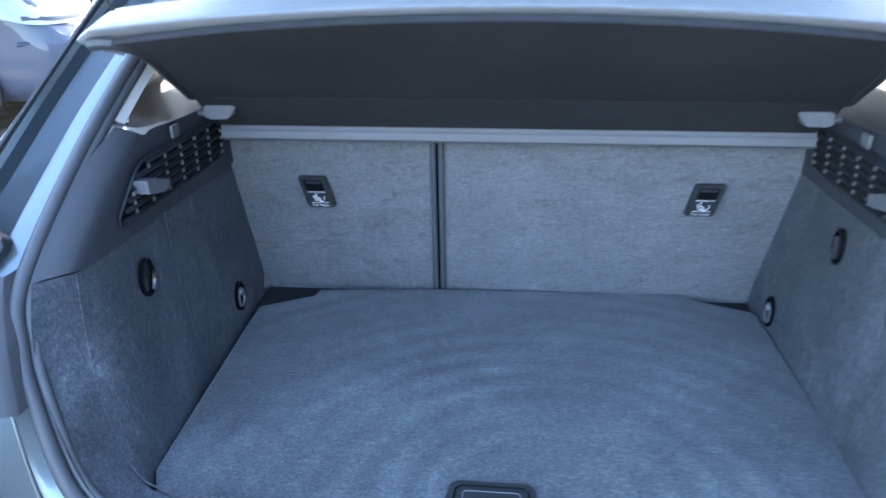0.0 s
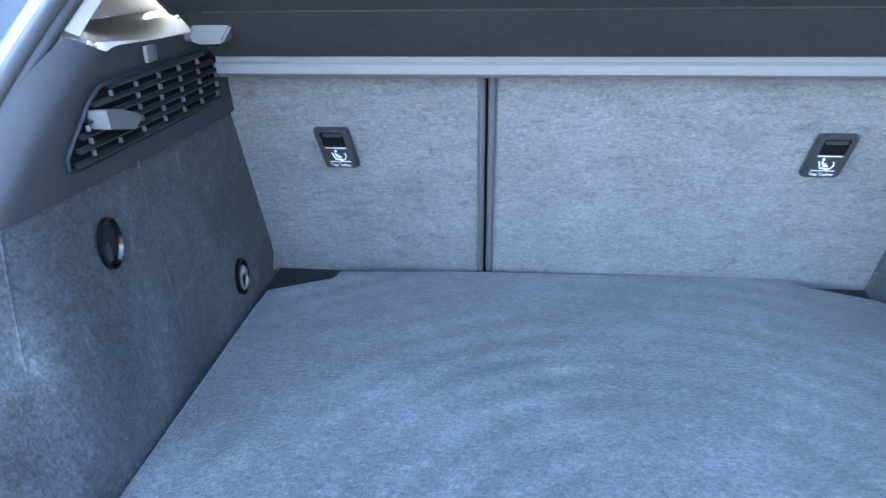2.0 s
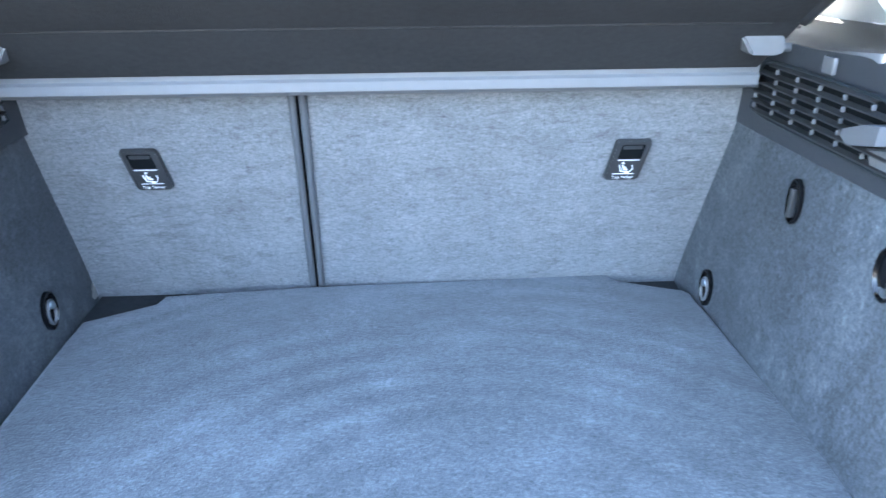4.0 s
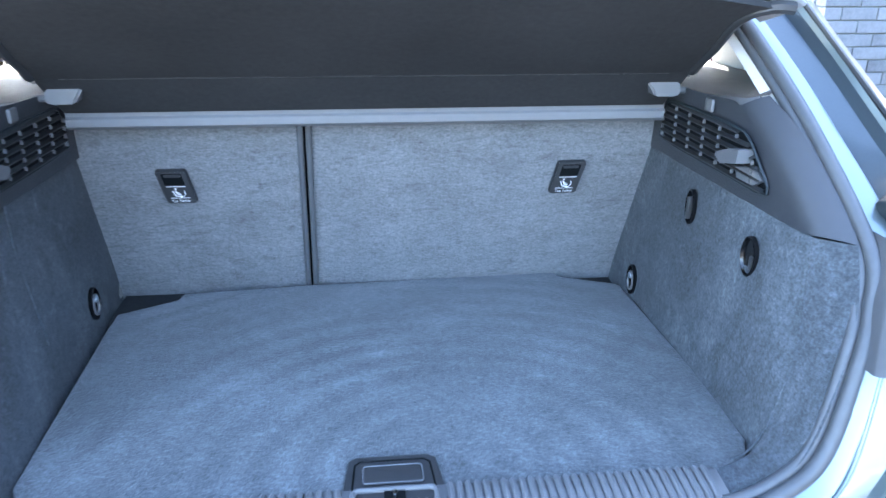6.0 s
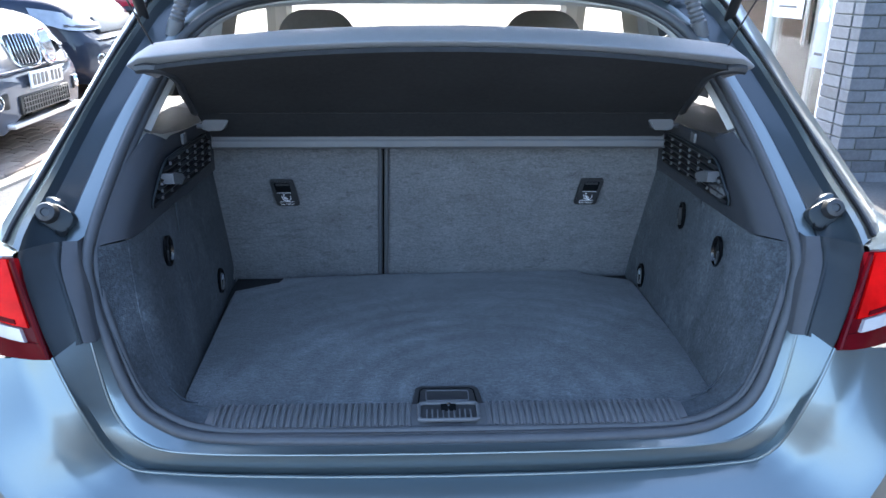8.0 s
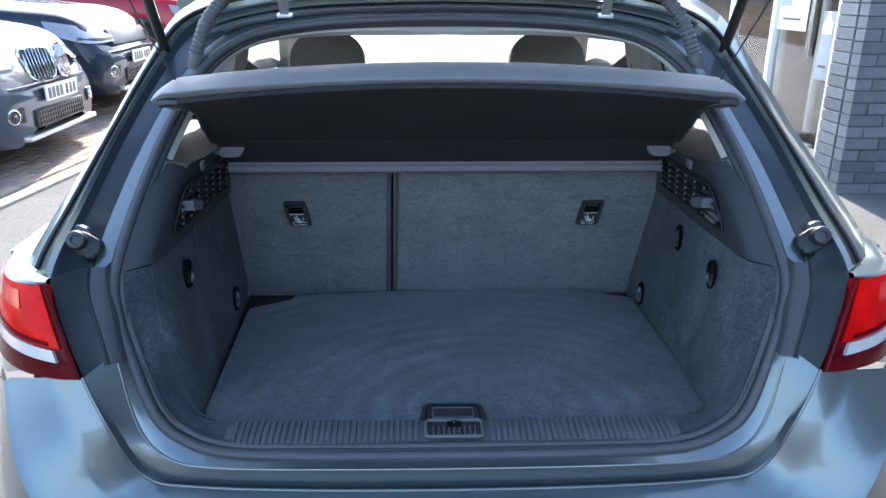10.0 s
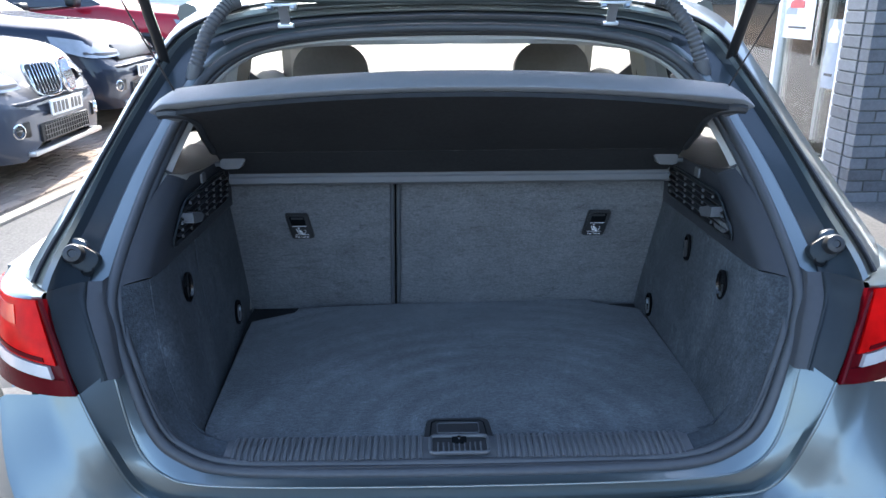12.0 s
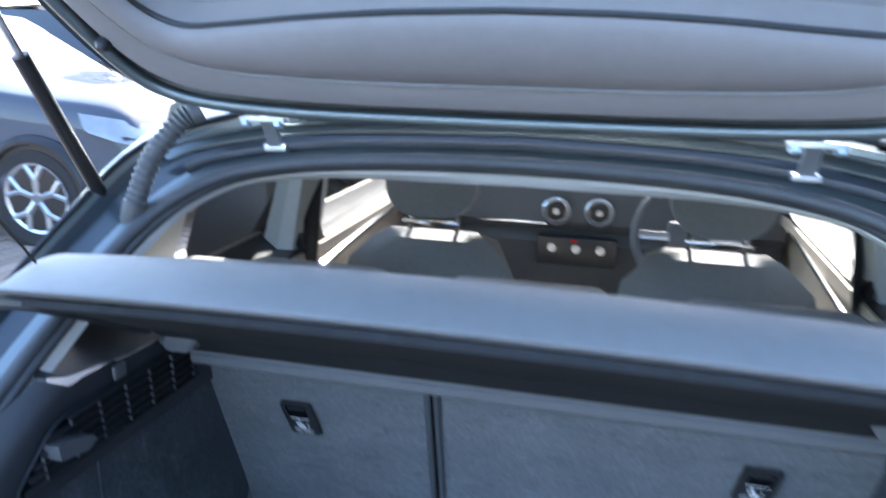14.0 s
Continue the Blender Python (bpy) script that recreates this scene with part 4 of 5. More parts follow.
def front_seat(x):
    st = part("front_seat", loft([[(x + u * w, y + .05 * (1 - u * u) * b, z + .0 * u) for u in lin(-1, 1, 9)] for y, z, w, b in ((1.40, .45, .25, 0), (1.45, .60, .26, -.4), (1.50, .80, .26, -.5), (1.54, .90, .24, -.4), (1.565, .965, .17, -.3), (1.60, .985, .13, 0), (1.66, .95, .18, 0), (1.66, .80, .25, -.2), (1.60, .55, .26, -.2), (1.65, .45, .26, 0))]), LEATHER, car, "dark grey leather front seat")
    hr = moved(slab(rrect(0, 0, .262, .235, .095, 8), -.05, .05, .035, 'y', 4), pose(x, 1.60, 1.142, -8, 0, 0))
    part("headrest", hr, LEATHER, st)
    part("headrest_base", box((x, 1.562, 1.010), (.17, .020, .014), .004), CHROME, st)
    for dx in (-.07, .07):
        part("headrest_post", tube([(x + dx, 1.605, 1.05), (x + dx, 1.60, .965)], .007, 8), CHROME, st)
    part("seat_cushion", box((x, 1.88, .52), (.50, .50, .16), .05, 3), LEATHER, st)
for x in (-.39, .39):
    front_seat(x)
for x in (-.36, .0, .37):
    part("rear_headrest", moved(box((0, 0, 0), (.26, .07, .10), .03, 4), pose(x, .70, 1.085, 0, 0, 0)), LEATHER, car)
part("rear_bench", box((0, 1.05, .50), (1.25, .48, .16), .04, 3), LEATHER, car)
part("rear_view_mirror", box((.0, 2.12, 1.30), (.22, .03, .06), .012, 3), BLACKP, car)

# wheels of the car
def wheel_parts(parent, x, y, out_, r=.32):
    ty = part("wheel", moved(lathe([(r * .64, -.10), (r * .93, -.11), (r, -.08), (r, .08), (r * .93, .11), (r * .64, .10)], 28, "z"), pose(x, y, r + rise(y) + .004, 0, 90, 0)), TYRE, parent)
    part("rim", moved(lathe([(r * .66, -.10), (r * .62, -.02), (r * .62, .10), (r * .68, .10)], 28, "z"), pose(x, y, r + rise(y) + .004, 0, 90, 0)), ALLOY, ty)
    part("wheel_back", moved(lathe([(r * .62, 0), (0, 0)], 24, "z"), pose(x, y, r + rise(y) + .004, 0, 90, 0)), BLACKP, ty)
    bm = lathe([(r * .14, .06), (r * .12, .095), (0, .10)], 14)
    for i in range(5):
        for dd in (-.16, .16):
            a = 2 * math.pi * i / 5
            tube([(r * .1 * math.cos(a), r * .1 * math.sin(a), .075), (r * .35 * math.cos(a + dd * .5), r * .35 * math.sin(a + dd * .5), .085), (r * .64 * math.cos(a + dd * 1.5), r * .64 * math.sin(a + dd * 1.5), .08)], r * .05, 6, bm)
    part("spokes", moved(bm, pose(x, y, r + rise(y) + .004, 0, 90 * out_, 0)), ALLOY, ty)
for s in (-1, 1):
    for y in (.62, 3.22):
        wheel_parts(car, s * .775, y, s)

# ---- open tailgate ----
LA = radians(45)
HY, HZ = .508, 1.408


def lidp(x, t, n):
    """A place on the open lid: across, along from the hinge edge, and out of the inner face towards the ground."""
    return (x, HY - t * math.cos(LA) - n * math.sin(LA), HZ + t * math.sin(LA) - n * math.cos(LA))


gate = part("tailgate", box((0, .325, 1.675), (.10, .02, .02), .004), PAINT, car, "open tailgate with dark inner trim")
edge_w = lambda t: .42 + .19 * min(1, max(0, (t + .02) / .22)) ** .6 + .03 * min(1, max(0, t) / .9) + .06 * min(1, max(0, t - .28) / .25)
ts = [-.015, 0, .02, .05, .09, .14, .20, .28, .40, .60, .80, .92]
part("gate_outer", loft([[lidp(u * edge_w(t) * .97, t - .012, -.09 + .02 * u ** 4) for u in lin(-1, 1, 15)] for t in ts]), PAINT, gate)
def rounded(ctrl, n):
    """A line round the lid's hinge edge and both its sides, at height n out of the inner face."""
    half = catmull([(x, t, 0) for x, t in ctrl], 5)
    return [(-p.x, p.y, n) for p in half[:0:-1]] + [(p.x, p.y, n) for p in half]


def between(a, b, t, n):
    return [(p[0] + (q[0] - p[0]) * t, p[1] + (q[1] - p[1]) * t, n) for p, q in zip(a, b)]


def on_lid(row):
    return [Vector(lidp(x, t, n)) for x, t, n in row]


G_OUT = rounded([(0, -.030), (.25, -.030), (.42, -.028), (.51, -.010), (.562, .035), (.590, .10), (.612, .20), (.640, .32), (.655, .50), (.65, .75), (.62, .92)], -.050)
G_FLG = rounded([(0, .0), (.22, .001), (.34, .006), (.43, .018), (.480, .040), (.508, .075), (.530, .14), (.555, .26), (.580, .42), (.58, .62), (.55, .80)], .004)
G_SEAM = rounded([(0, .078), (.18, .079), (.29, .084), (.375, .095), (.425, .120), (.455, .155), (.480, .21), (.505, .30), (.525, .42), (.525, .58), (.50, .72)], .020)
G_GLASS = rounded([(0, .186), (.12, .182), (.22, .174), (.32, .162), (.385, .158), (.425, .185), (.450, .24), (.475, .32), (.490, .42), (.490, .54), (.47, .64)], -.004)
part("gate_rim", loft([on_lid(r) for r in (between(G_OUT, G_OUT, 0, -.085), G_OUT, between(G_OUT, G_FLG, .10, -.030), between(G_OUT, G_FLG, .22, -.016), between(G_OUT, G_FLG, .34, -.020), between(G_OUT, G_FLG, .60, -.018), between(G_OUT, G_FLG, .86, -.010), G_FLG)]), SHADEPAINT, gate, "dark shut edge of the tailgate")
part("gate_flange", tube(on_lid(G_FLG), .0095, 10), PAINT, gate, "bright painted lid flange")
part("gate_gutter", loft([on_lid(r) for r in (G_FLG, between(G_FLG, G_SEAM, .14, -.012), between(G_FLG, G_SEAM, .34, -.014))]), BLACKP, gate)
part("gate_trim", loft([on_lid(r) for r in (between(G_FLG, G_SEAM, .34, -.014), between(G_FLG, G_SEAM, .37, .008), between(G_FLG, G_SEAM, .45, .016), between(G_FLG, G_SEAM, .90, .019), between(G_SEAM, G_SEAM, 0, .0155), between(G_SEAM, G_GLASS, .05, .020), between(G_SEAM, G_GLASS, .30, .026), between(G_SEAM, G_GLASS, .60, .027), between(G_SEAM, G_GLASS, .85, .021), between(G_SEAM, G_GLASS, .95, .012), G_GLASS, between(G_GLASS, G_GLASS, 0, -.030))]), GATEP, gate, "grey grained plastic tailgate trim")
part("trim_seam", tube(on_lid(between(G_SEAM, G_GLASS, .02, .0195)), .0022, 6), COVERP, gate)
part("trim_edge", tube(on_lid(between(G_SEAM, G_GLASS, .97, .008)), .004, 6), BLACKP, gate)
part("lift_cord_peg", moved(lathe([(.009, 0), (.009, .012), (.005, .018), (0, .018)], 12), Matrix.Translation(lidp(-.50, .135, .012)) @ Matrix.Rotation(radians(135), 4, "X")), BLACKP, gate)
# Lip added over the hinges to keep sky reflections off the roof channel.
part("gate_lip", loft([[(u * .50, y - .10 * abs(u) ** 4 * .4, z - .03 * u ** 4) for u in lin(-1, 1, 15)] for y, z in ((.605, 1.448), (.595, 1.456), (.572, 1.472), (.54, 1.50))]), PAINT, gate)
part("gate_glass", loft([[lidp(u * (edge_w(t) - .10), t, -.03) for u in lin(-1, 1, 9)] for t in (.15, .3, .45, .60)]), GLASS, gate).visible_shadow = False
part("gate_lower_trim", thicken(loft([[lidp(u * (edge_w(t) - .05), t, n) for u in lin(-1, 1, 13)] for t, n in ((.60, -.02), (.62, .02), (.75, .04), (.90, .02), (.92, -.03))]), .004), PLASTIC, gate)
for s in (-1, 1):
    hg = part("hinge", box((s * .347, .548, 1.352), (.034, .018, .010), .003), STEEL, car, "zinc plated tailgate hinge")
    part("hinge_arm", loft([[(s * .347 + dx, y + dy, z) for dx, dy in ((-.010, 0), (.010, 0), (.010, .008), (-.010, .008))] for y, z in ((.540, 1.352), (.532, 1.37), (.520, 1.390))], True), STEEL, hg)
    part("hinge_plate", box((s * .347, .512, 1.394), (.066, .016, .006), .002), STEEL, hg)
    for dx in (-.024, .024):
        part("hinge_bolt", moved(lathe([(.0075, 0), (.0075, .006), (0, .008)], 6), pose(s * .347 + dx, .508, 1.391, 160, 0, 0)), STEEL, hg)
    strut = part("gas_strut", tube([(s * .585, .50, 1.232), (s * .590, .36, 1.475)], .0105, 12), BLACKP, car, "black gas strut")
    part("strut_rod", tube([(s * .590, .36, 1.475), (s * .592, .25, 1.665)], .005, 10), CHROME, strut)
    part("strut_ball", moved(lathe([(0, -.016), (.014, -.014), (.016, 0), (.014, .014), (0, .016)], 12), pose(s * .582, .505, 1.225, 0, 70, 0)), BLACKP, strut)
    hp_ = catmull([(s * .435, .500, 1.404), (s * .455, .485, 1.392), (s * .492, .468, 1.345), (s * .516, .455, 1.285), (s * .528, .455, 1.250)], 40)
    part("cable_hose", tube(hp_, lambda u: .014 + (.0013 * math.sin(u * 170) if .15 < u < .78 else 0.002), 12), SILLP, car, "ribbed rubber cable hose")

# ---- parked cars across the way, noses towards the lane ----
def parked_car(label, paint, cy, nose, H=1.58, Lc=4.4, W=1.82, kidney=True, turn=0.0):
    """A parked car whose nose points along +x; cy: its middle line."""
    c = thing("parked_car", label, "car", (nose, cy, rise(cy) - .030), "cars parked in a row", turn=turn)
    hw = W / 2
    def sect(x, top, ww, bot=.24):
        pts = [(-ww * .90, bot), (-ww, bot + .12), (-ww * 1.0, .62), (-ww * .97, top - .10), (-ww * .86, top - .02), (-ww * .5, top + .025), (0, top + .035)]
        pts = pts + [(-a, b) for a, b in pts[-2::-1]]
        return catmull([(x, a, b) for a, b in pts], 5)
    prof = [(0.0, .70, .74), (-.03, .80, .80), (-.10, .92, .87), (-.30, .985, .93), (-.7, 1.02, .98), (-1.1, 1.06, 1.0), (-1.35, 1.09, 1.0), (-2.2, 1.03, 1.0), (-3.4, 1.04, .99), (-4.0, 1.02, .96), (-4.3, .95, .90), (-Lc, .80, .82)]
    rings = [sect(q.x, q.y, hw * q.z) for q in catmull(prof, 3)]
    mid = Vector((0, 0, .50))
    for k, dx in ((.93, .012), (.6, .030), (.2, .036)):
        rings.insert(0, [Vector((dx, mid.y + (q.y - mid.y) * k, mid.z + (q.z - mid.z) * k)) for q in sect(0, .70, hw * .74)])
    rings.append([Vector((-Lc - .04, q.y * .3, .5 + (q.z - .5) * .3)) for q in rings[-1]])
    rake = lambda x, z: .45 * max(0.0, z - .56) * math.exp(min(0.0, x) / .35)
    bm = loft([[(q.x - rake(q.x, q.z), q.y, q.z) for q in r] for r in rings])
    bm.verts.ensure_lookup_table()
    bm.faces.new(bm.verts[:len(rings[0])])
    part("body", bm, paint, c)
    # greenhouse
    gl = [(-1.30, 1.06, .80), (-2.05, H - .06, .64), (-2.6, H, .62), (-3.5, H - .04, .60), (-4.2, 1.10, .72)]
    rows = [[(x, u * hw * (w + (.16 if abs(u) < 2 and z > 1.2 else 0) * 0), z) for u in lin(-1, 1, 7)] for x, z, w in gl]
    part("roof_skin", thicken(loft(rows[1:4]), .02), paint, c)
    part("windscreen", loft(rows[:2]), DARKGLASS, c)
    part("rear_window", loft(rows[3:]), DARKGLASS, c)
    for s in (-1, 1):
        lo = [(-1.30, .90), (-2.1, .93), (-3.4, .93), (-4.2, .84)]
        part("side_glass", loft([[(x, s * hw * w, 1.05) for x, w in lo], [(x, s * hw * w, z) for x, z, w in ((-1.32, 1.07, .82), (-2.06, H - .06, .66), (-3.45, H - .05, .62), (-4.18, 1.10, .74))]]), DARKGLASS, c)
        for x in (-.82, -3.45):
            wheel_side(c, x, s * (hw - .10), s)
            arch = tube([(x + .385 * math.cos(a), s * (hw - .005), .34 + .385 * math.sin(a)) for a in (math.pi * (-.08 + 1.16 * i / 16) for i in range(17))], .045, 8, flat=.6)
            part("wheel_arch", arch, BLACKP, c, "black wheel arch trim")
            part("arch_liner", moved(lathe([(.37, 0), (0, 0)], 24, "y"), pose(x, s * (hw + .003), .34)), BLACKP, c)
        # headlamp: dark base, chrome bezel and clear cover
        hl = part("headlamp", loft([catmull([(.020, s * hw * .52, .80), (-.040, s * hw * .72, .83), (-.15, s * hw * .885, .87), (-.36, s * hw * .965, .905)], 4, dx=-.11),
                                    catmull([(.050, s * hw * .52, .765), (-.010, s * hw * .75, .765), (-.12, s * hw * .93, .78), (-.34, s * hw * 1.005, .83)], 4, dx=-.085),
                                    catmull([(.050, s * hw * .52, .715), (-.008, s * hw * .75, .705), (-.115, s * hw * .94, .72), (-.33, s * hw * 1.01, .79)], 4, dx=-.06)]), LAMPGLASS, c, "clear headlamp")
        part("lamp_slot", loft([catmull([(.053, s * hw * .54, .752), (-.006, s * hw * .755, .750), (-.114, s * hw * .94, .765)], 4, dx=-.078), catmull([(.054, s * hw * .54, .735), (-.004, s * hw * .757, .730), (-.112, s * hw * .944, .745)], 4, dx=-.068)]), BLACKP, hl)
        fog = part("fog_lamp", moved(lathe([(.052, 0), (.052, .022), (.044, .026), (.042, .012)], 20), pose(-.005, s * hw * .70, .45, 0, 90, s * 22)), CHROME, c, "chrome ringed fog lamp")
        part("fog_glass", moved(lathe([(.043, .014), (.02, .019), (0, .020)], 18), pose(-.005, s * hw * .70, .45, 0, 90, s * 22)), DARKGLASS, fog)
        part("side_intake", moved(box((0, 0, 0), (.05, .26, .11), .02), pose(-.030, s * hw * .70, .45, 0, 0, s * 22)), BLACKP, c)
        if kidney:
            KM = pose(.012, s * .180, .765, 0, -15, s * 12)
            ring = catmull([(0, s * u, v) for u, v in ((-.165, -.03), (-.15, .085), (-.05, .11), (.13, .105), (.165, .06), (.13, -.09), (.04, -.125), (-.12, -.115))], 4, True)
            part("grille_frame", moved(tube(ring + ring[:1], .013, 8, cap=False), KM), CHROME, c, "chrome grille frame")
            part("grille_back", moved(slab([(q.y, q.z) for q in ring], -.012, -.004, axis="x"), KM), BLACKP, c)
            for i in range(9):
                u = -.135 + .034 * i
                part("grille_bar", moved(box((.006, s * u, -.005), (.03, .011, .20 if 0 < i < 8 else .13), .003, 1), KM), CHROME, c)
    if not kidney:
        part("grille", moved(box((0, 0, 0), (.05, 1.0, .16), .02), pose(-.06, 0, .74, 0, -24, 0)), BLACKP, c)
        for i in range(4):
            part("grille_bar", box((.05 - .09 - .0157 * i, 0, .69 + .035 * i), (.012, .9, .008)), CHROME, c)
    part("lower_intake", moved(box((0, 0, 0), (.06, .80, .13), .02), pose(.020, 0, .40)), BLACKP, c)
    for i in range(4):
        part("intake_bar", box((.052, 0, .350 + .032 * i), (.012, .76, .006)), DARKP, c)
    for i in range(19):
        part("intake_rib", box((.051, -.36 + .04 * i, .40), (.010, .006, .11)), DARKP, c)
    part("bumper_blade", box((.02, 0, .285), (.09, 1.15, .035), .012), ALLOY, c, "silver lower bumper blade")
    pl = part("number_plate", box((.066, 0, .555), (.012, .52, .111), .003), WHITE, c, "white number plate")
    for i in range(7):
        part("plate_mark", box((.074, -.20 + .064 * i + (.025 if i > 3 else -.005), .555), (.003, .040, .075)), BLACKP, pl, smooth=False)
    part("bumper_crease", tube(catmull([(-.25, -hw * .95, .60), (.01, -hw * .6, .62), (.035, 0, .635), (.01, hw * .6, .62), (-.25, hw * .95, .60)], 5), .012, 6), paint, c)
    for s in (-1, 1):
        part("door_mirror", moved(box((0, 0, 0), (.12, .20, .14), .04, 3), pose(-1.55, s * (hw + .08), 1.12)), BLACKP, c)
    return c


def wheel_side(c, x, y, s, r=.34):
    bm = lathe([(r * .64, -.10), (r * .93, -.11), (r, -.08), (r, .08), (r * .93, .11), (r * .64, .10)], 28, "y")
    ty = part("wheel", moved(bm, pose(x, y, r)), TYRE, c)
    part("rim", moved(lathe([(r * .66, s * .098), (r * .70, s * .112), (r * .62, s * .10), (r * .60, .0)], 28, "y"), pose(x, y, r)), ALLOY, ty)
    part("wheel_back", moved(lathe([(r * .64, s * .03), (0, s * .03)], 24, "y"), pose(x, y, r)), BLACKP, ty)
    bm = lathe([(r * .16, s * .08), (r * .13, s * .105), (0, s * .11)], 14, "y")
    for i in range(5):
        a = 2 * math.pi * i / 5 + .3
        P = lambda q, b, h: (q * r * math.cos(b), s * h, q * r * math.sin(b))
        tube([P(.1, a, .09), P(.38, a, .10)], r * .07, 6, bm)
        for dd in (-.28, .28):
            tube([P(.36, a, .10), P(.66, a + dd, .105)], r * .055, 6, bm)
    part("spokes", moved(bm, pose(x, y, r)), ALLOY, ty, "silver y-spoke alloy wheel")


LAMPGLASS = mk("headlamp cover", (.30, .31, .32), .12, .5, var=.15, scale=30, big=12, bump=0, coat=.6, rvar=.05)
DARKGLASS = mk("dark car glass", (.02, .025, .028), .05, var=.1, bump=0, coat=1.0, rvar=.02)
P1 = mk("blue grey metallic paint", (.060, .070, .092), .5, var=.06, scale=900, big=2, bump=0, coat=.6, spec=.05, rvar=.04)
P2 = mk("navy metallic paint", (.014, .020, .036), .5, var=.06, scale=900, big=2, bump=0, coat=.6, spec=.05, rvar=.04)
P3 = mk("red metallic paint", (.30, .010, .025), .45, var=.06, scale=900, big=2, bump=0, coat=.6, spec=.05, rvar=.04)
parked_car("blue-grey compact SUV with twin chrome grilles parked on pavers", P1, 4.46, -2.80, turn=2)
parked_car("navy blue SUV with clear headlamps parked on pavers", P2, 6.55, -2.95, 1.6, kidney=False, turn=2)
parked_car("bright red hatchback parked at the end of the row", P3, 8.9, -2.6, 1.5, kidney=False, turn=2)

# ---- paved bays and brick showroom pier ----
pave = thing("pavement", "brown block paving under the parked cars", "pavement", kind="structure")
pave.matrix_basis = Matrix.Translation((-2.60, 3.75, rise(3.75) + .002)) @ Matrix.Rotation(radians(2.29), 4, "X") @ Matrix.Rotation(radians(-10), 4, "Z")
part("paving_bed", box((-5.1, 6.0, .0), (10.2, 26.0, .012)), SAND, pave)
part("edge_kerb", box((.0, 6.0, .006), (.10, 26.0, .026), .005), TAN, pave)
pb = bmesh.new()
box((0, 0, 0), (.194, .094, .022), .005, 1, pb)
pm = bpy.data.meshes.new("paver")
pb.to_mesh(pm)
pb.free()
pm.materials.append(PAVER)
rest = bmesh.new()
rnd = random.Random(4)
n = 0
for i in range(34):
    for j in range(-25, 75):
        x, y = -.155 - .10 * i, .2 * j + (.1 if i % 2 else 0)
        if n < 300 and i < 14 and -1.6 <= y < 2.7:
            o = new("paver", pm)
            o.parent, o.location, o.rotation_euler = pave, (x, y, .008 + rnd.uniform(-.002, .002)), (0, 0, radians(90) + rnd.uniform(-.015, .015))
            n += 1
        else:
            vs4 = [rest.verts.new((x + dx, y + dy, .017 + rnd.uniform(-.001, .001))) for dx, dy in ((-.047, -.097), (.047, -.097), (.047, .097), (-.047, .097))]
            rest.faces.new(vs4)
tagged(part("far_pavers", rest, PAVER, pave, smooth=False), kind="stuff")

PX, PY, PW, PD, PZ = 2.66, 3.50, .90, .33, .13
pier = thing("brick_pier", "blue-grey brick showroom pier with grey mortar", "brick pier", kind="structure")
part("mortar_core", box((PX + PW / 2, PY + PD / 2, PZ + 1.6), (PW - .012, PD - .012, 3.3)), MORTAR, pier)
def brickmesh(w, d):
    b = box((0, 0, 0), (w + .003, d, .0675), .003, 1)
    me = bpy.data.meshes.new("brick")
    b.to_mesh(me)
    b.free()
    me.materials.append(BRICK)
    return me
bf, bh = brickmesh(.215, .1025), brickmesh(.1025, .215)
bhalf = brickmesh(.1025, .1025)
for cidx in range(42):
    z = PZ + .0375 + .075 * cidx
    off = (cidx % 2) * .1125
    for k in range(5):
        x = PX + .1075 + .225 * k - off
        me = bf
        if x - .1075 < PX - .01:
            x, me = PX + .051, bhalf
        if x + .1075 > PX + PW + .12:
            continue
        o = new("brick", me)
        o.parent, o.location = pier, (x, PY + .048 + rnd.uniform(-.002, .002), z)
    o = new("brick", bh)
    o.parent, o.location = pier, (PX + .048, PY + .215 + .004, z)

POSTERS = ((4.60, 1.32, .46, .40, 0), (4.06, 1.04, .17, .46, 1))
shop = thing("showroom_front", "glazed showroom front with white frames and posters", "shop front", kind="structure")
FX = 2.74
part("floor_plinth", box((FX + .25, 8.5, .13), (.5, 9.2, .26), .01), CONCRETE, shop)
for y in (3.90, 4.86, 5.7, 7.2, 9.0, 11.0, 13.0):
    part("window_frame", box((FX, y, 1.80), (.08, .06, 3.1), .006), FRAMEW, shop)
for z in (.30, 3.36):
    part("window_frame", box((FX, 8.55, z), (.075, 8.9, .08), .006), FRAMEW, shop)
for y0, y1 in ((3.94, 4.83), (4.89, 5.67), (5.73, 7.17), (7.23, 8.97), (9.03, 10.97), (11.03, 12.97)):
    part("pane", box((FX, (y0 + y1) / 2, 1.82), (.010, y1 - y0, 2.98)), SHOPGLASS, shop).visible_shadow = False
part("rear_wall", box((6.6, 8.6, 1.8), (.15, 9.2, 3.3)), PLASTER, shop)
ALU = mk("satin grey door frame", (.42, .43, .42), .4, .4, var=.06, bump=0)
for y in (4.20, 4.78):
    part("door_stile", box((FX + .03, y, 1.72), (.05, .055, 2.6), .006), ALU, shop)
for z in (.46, 2.98):
    part("door_rail", box((FX + .03, 4.49, z), (.048, .525, .10), .006), ALU, shop)
part("door_pull", tube([(FX - .03, 4.27, .95), (FX - .03, 4.27, 1.45)], .012, 10), CHROME, shop)
# Unseen end pane and glass roof, added to let sun brighten the showroom.
part("added_end_pane", box((4.7, 13.2, 1.8), (3.8, .012, 3.2)), SHOPGLASS, shop).visible_shadow = False
part("showroom_floor", box((4.75, 8.6, .24), (3.6, 9.2, .06)), FRAMEW, shop)
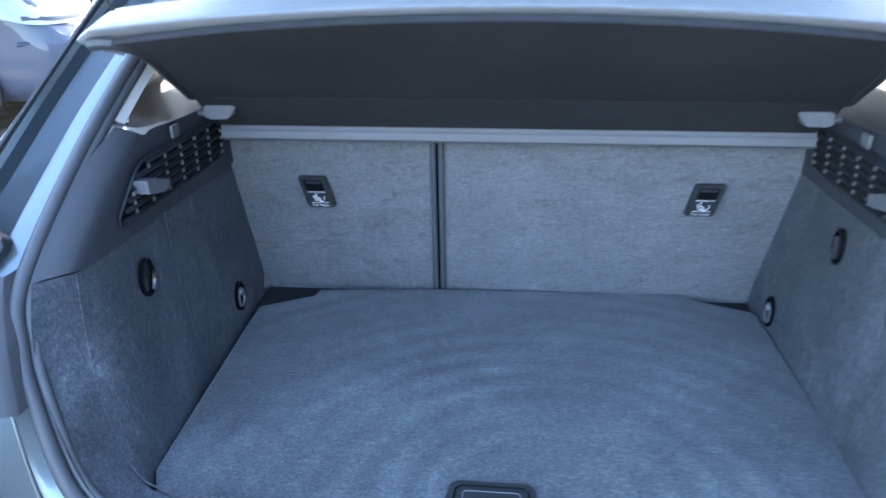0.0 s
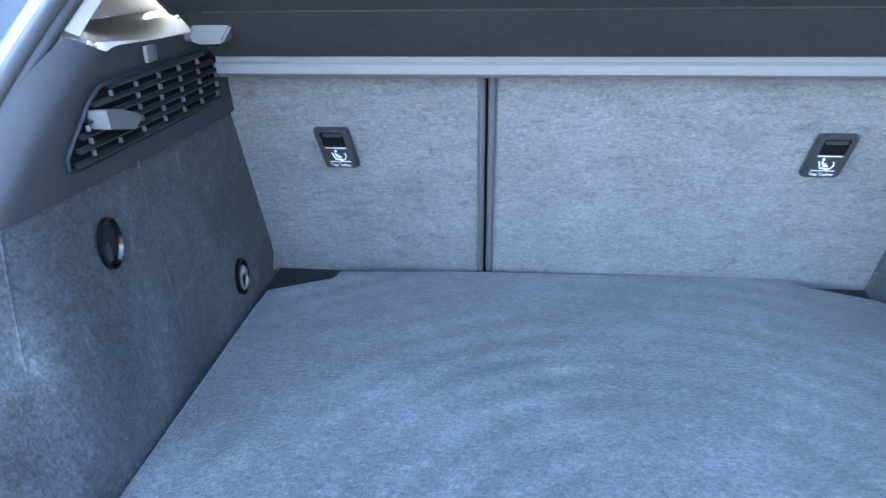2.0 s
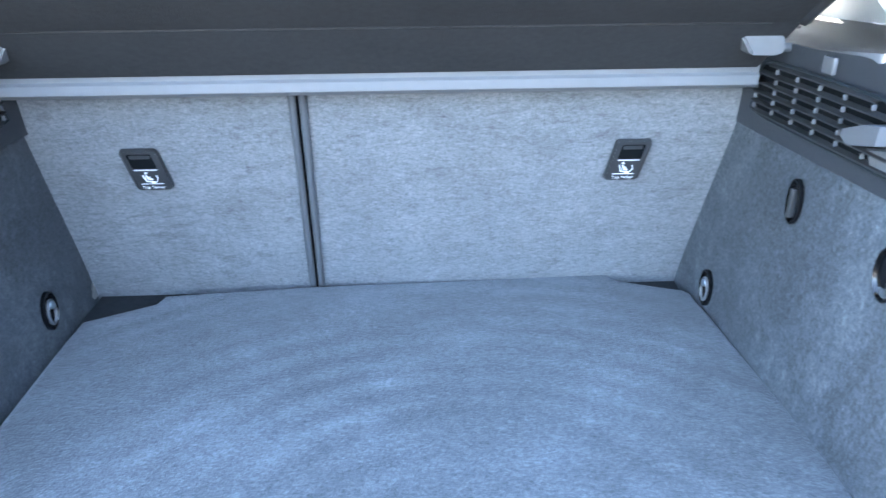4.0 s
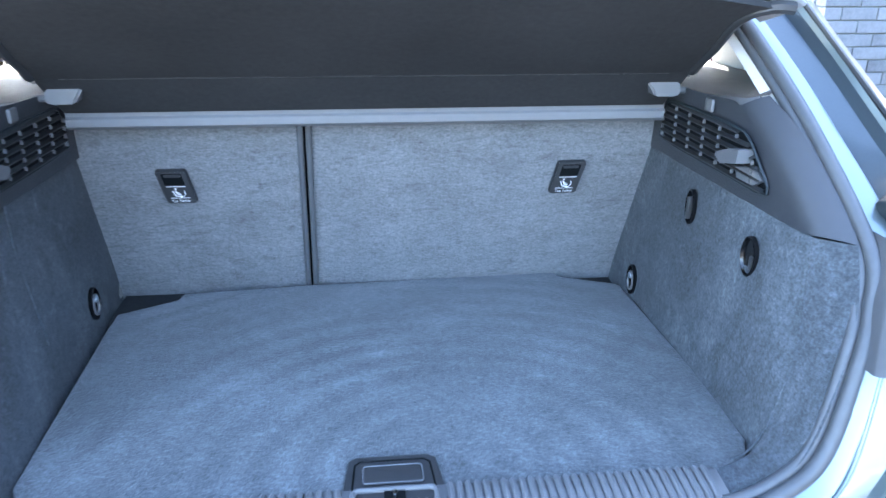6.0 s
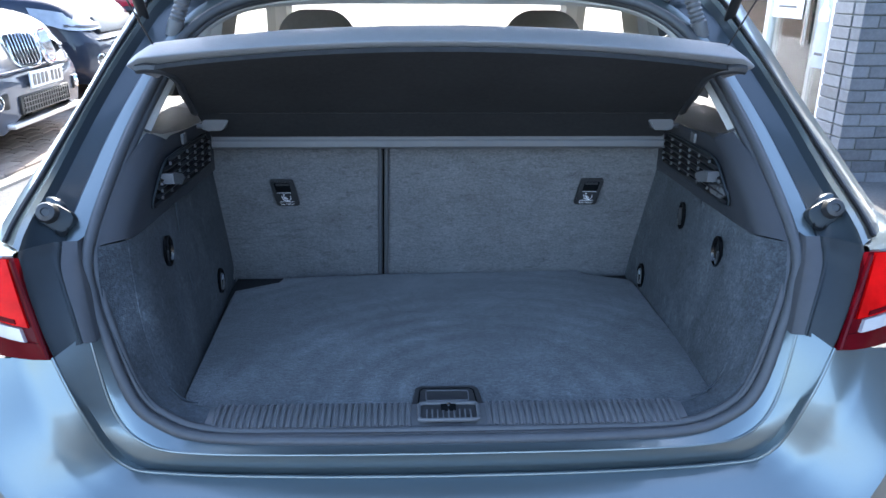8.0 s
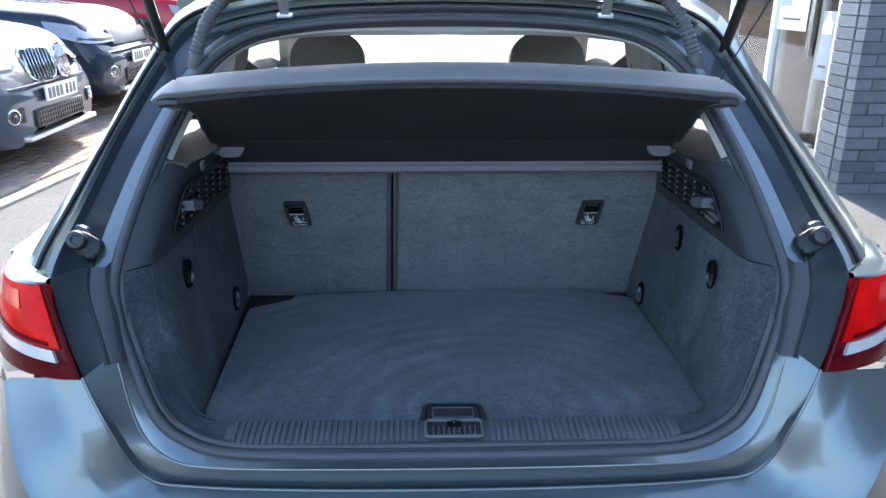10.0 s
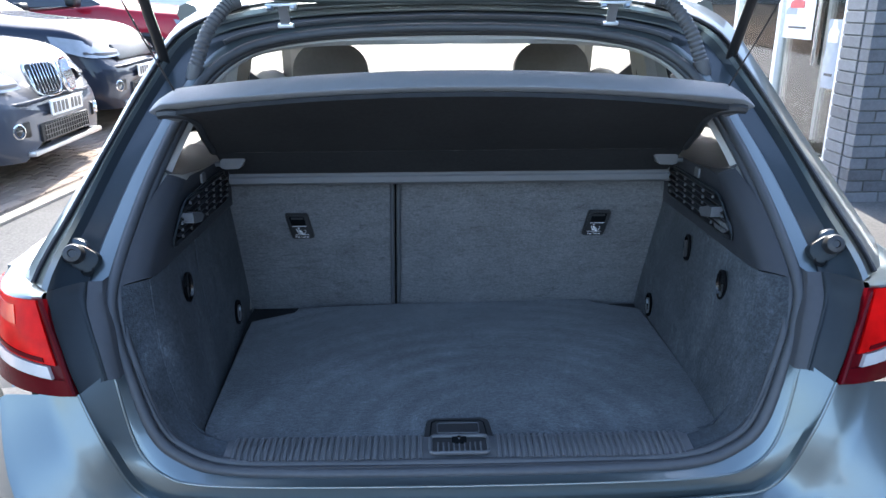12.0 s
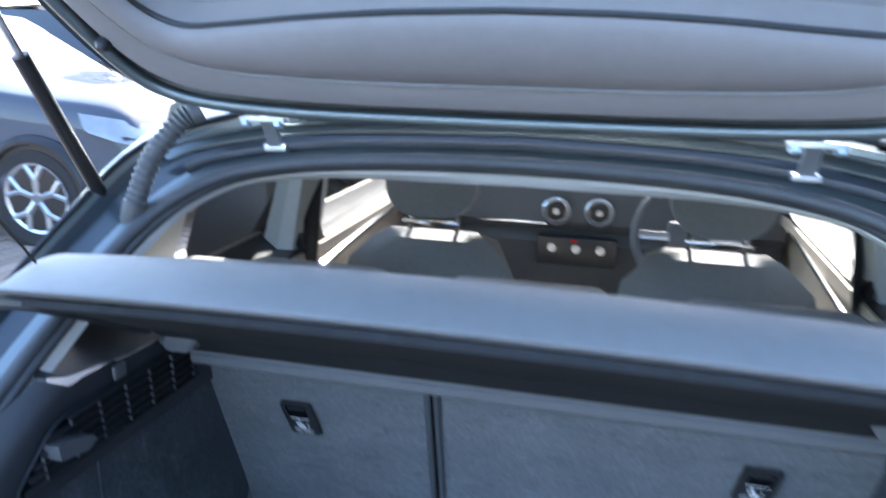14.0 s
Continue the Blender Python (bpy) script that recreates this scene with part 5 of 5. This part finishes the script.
part("added_roof_glazing", box((4.7, 8.6, 3.55), (3.9, 9.6, .03)), SHOPGLASS, shop).visible_shadow = False
POSTR = mk("red poster print", (.5, .06, .07), .5, var=.1, bump=0)
POSTB = mk("blue grey poster print", (.30, .34, .40), .5, var=.2, scale=14, big=6, bump=0)
POSTG = mk("pale gold print", (.72, .68, .52), .5, var=.2, scale=20, big=8, bump=0)
for y, z, w, h, blue in POSTERS:
    po = tagged(part("poster", box((FX - .012, y, z), (.006, w, h), .001), POSTB if blue else WHITE), "blue-grey poster with a pale shape on the glass" if blue else "white showroom poster with a red car shape on the glass", "poster")
    body = [(-.30, -.10), (.30, -.10), (.33, .0), (.26, .07), (.16, .10), (.09, .20), (-.11, .20), (-.19, .09), (-.31, .05)]
    zc = z + h * (.28 if blue else .12)
    part("pale_shape" if blue else "red_shape", slab([(y + (.0 if blue else .03) + a * w * (1.2 if blue else .75), zc + b * h * (1.1 if blue else .75)) for a, b in body], FX - .019, FX - .0155, axis="x"), POSTG if blue else POSTR, po)
    if not blue:
        part("grey_shape", slab([(y + .11 + a * w * .6, zc - .05 + b * h * .7) for a, b in body], FX - .0175, FX - .0155, axis="x"), POSTB, po)
    part("print_bar", box((FX - .0165, y, z - h * .3), (.003, w * .6, h * .04)), PLASTIC, po)
tagged(part("round_sign", moved(lathe([(0, -.012), (.25, -.010), (.26, 0), (.25, .010), (0, .012)], 28), pose(FX + .3, 6.5, 1.20, 0, 90, 0)), POSTR), "round pink-red sign behind the showroom glass", "sign")

# unseen wall added along the lane to shade the boot's left side
side_wall = thing("added_lane_wall", "unseen blue-grey brick wall added beside the lane for shade", "wall", kind="structure")
part("wall", box((4.4, -3.6, 1.75), (.5, 13.6, 3.5)), BRICK, side_wall)
part("coping", box((4.4, -3.6, 3.54), (.6, 13.7, .08), .01), CONCRETE, side_wall)

# unseen plain wall added behind, for the bumper to mirror instead of sky
yard = thing("added_back_wall", "unseen plain blue-grey brick wall added behind for dark reflections", "wall", kind="structure")
part("wall", box((-6.0, -11.5, 1.1), (24.0, .4, 2.4)), BRICK, yard)
part("coping", box((-6.0, -11.5, 2.33), (24.1, .5, .07), .01), CONCRETE, yard)

# pale sunlit forecourt and low buildings ahead
tagged(part("forecourt", loft([[(x, y, rise(y) + .006) for x in (-2.1, 2.6)] for y in (5.2, 10, 20, 30, 45)]), CONCRETE, smooth=False), "pale sunlit concrete forecourt ahead of the car", "pavement", kind="structure")
back = thing("far_building", "pale low building closing the forecourt", "building")
part("wall", box((0, 42, 4), (60, .5, 6)), CONCRETE, back)
part("roof", box((0, 42, 7.15), (61, 2, .3)), GREYP, back)
for i in range(12):
    part("window", box((-27 + 4.9 * i, 41.72, 3.6), (3.2, .1, 2.0)), DARKGLASS, back)
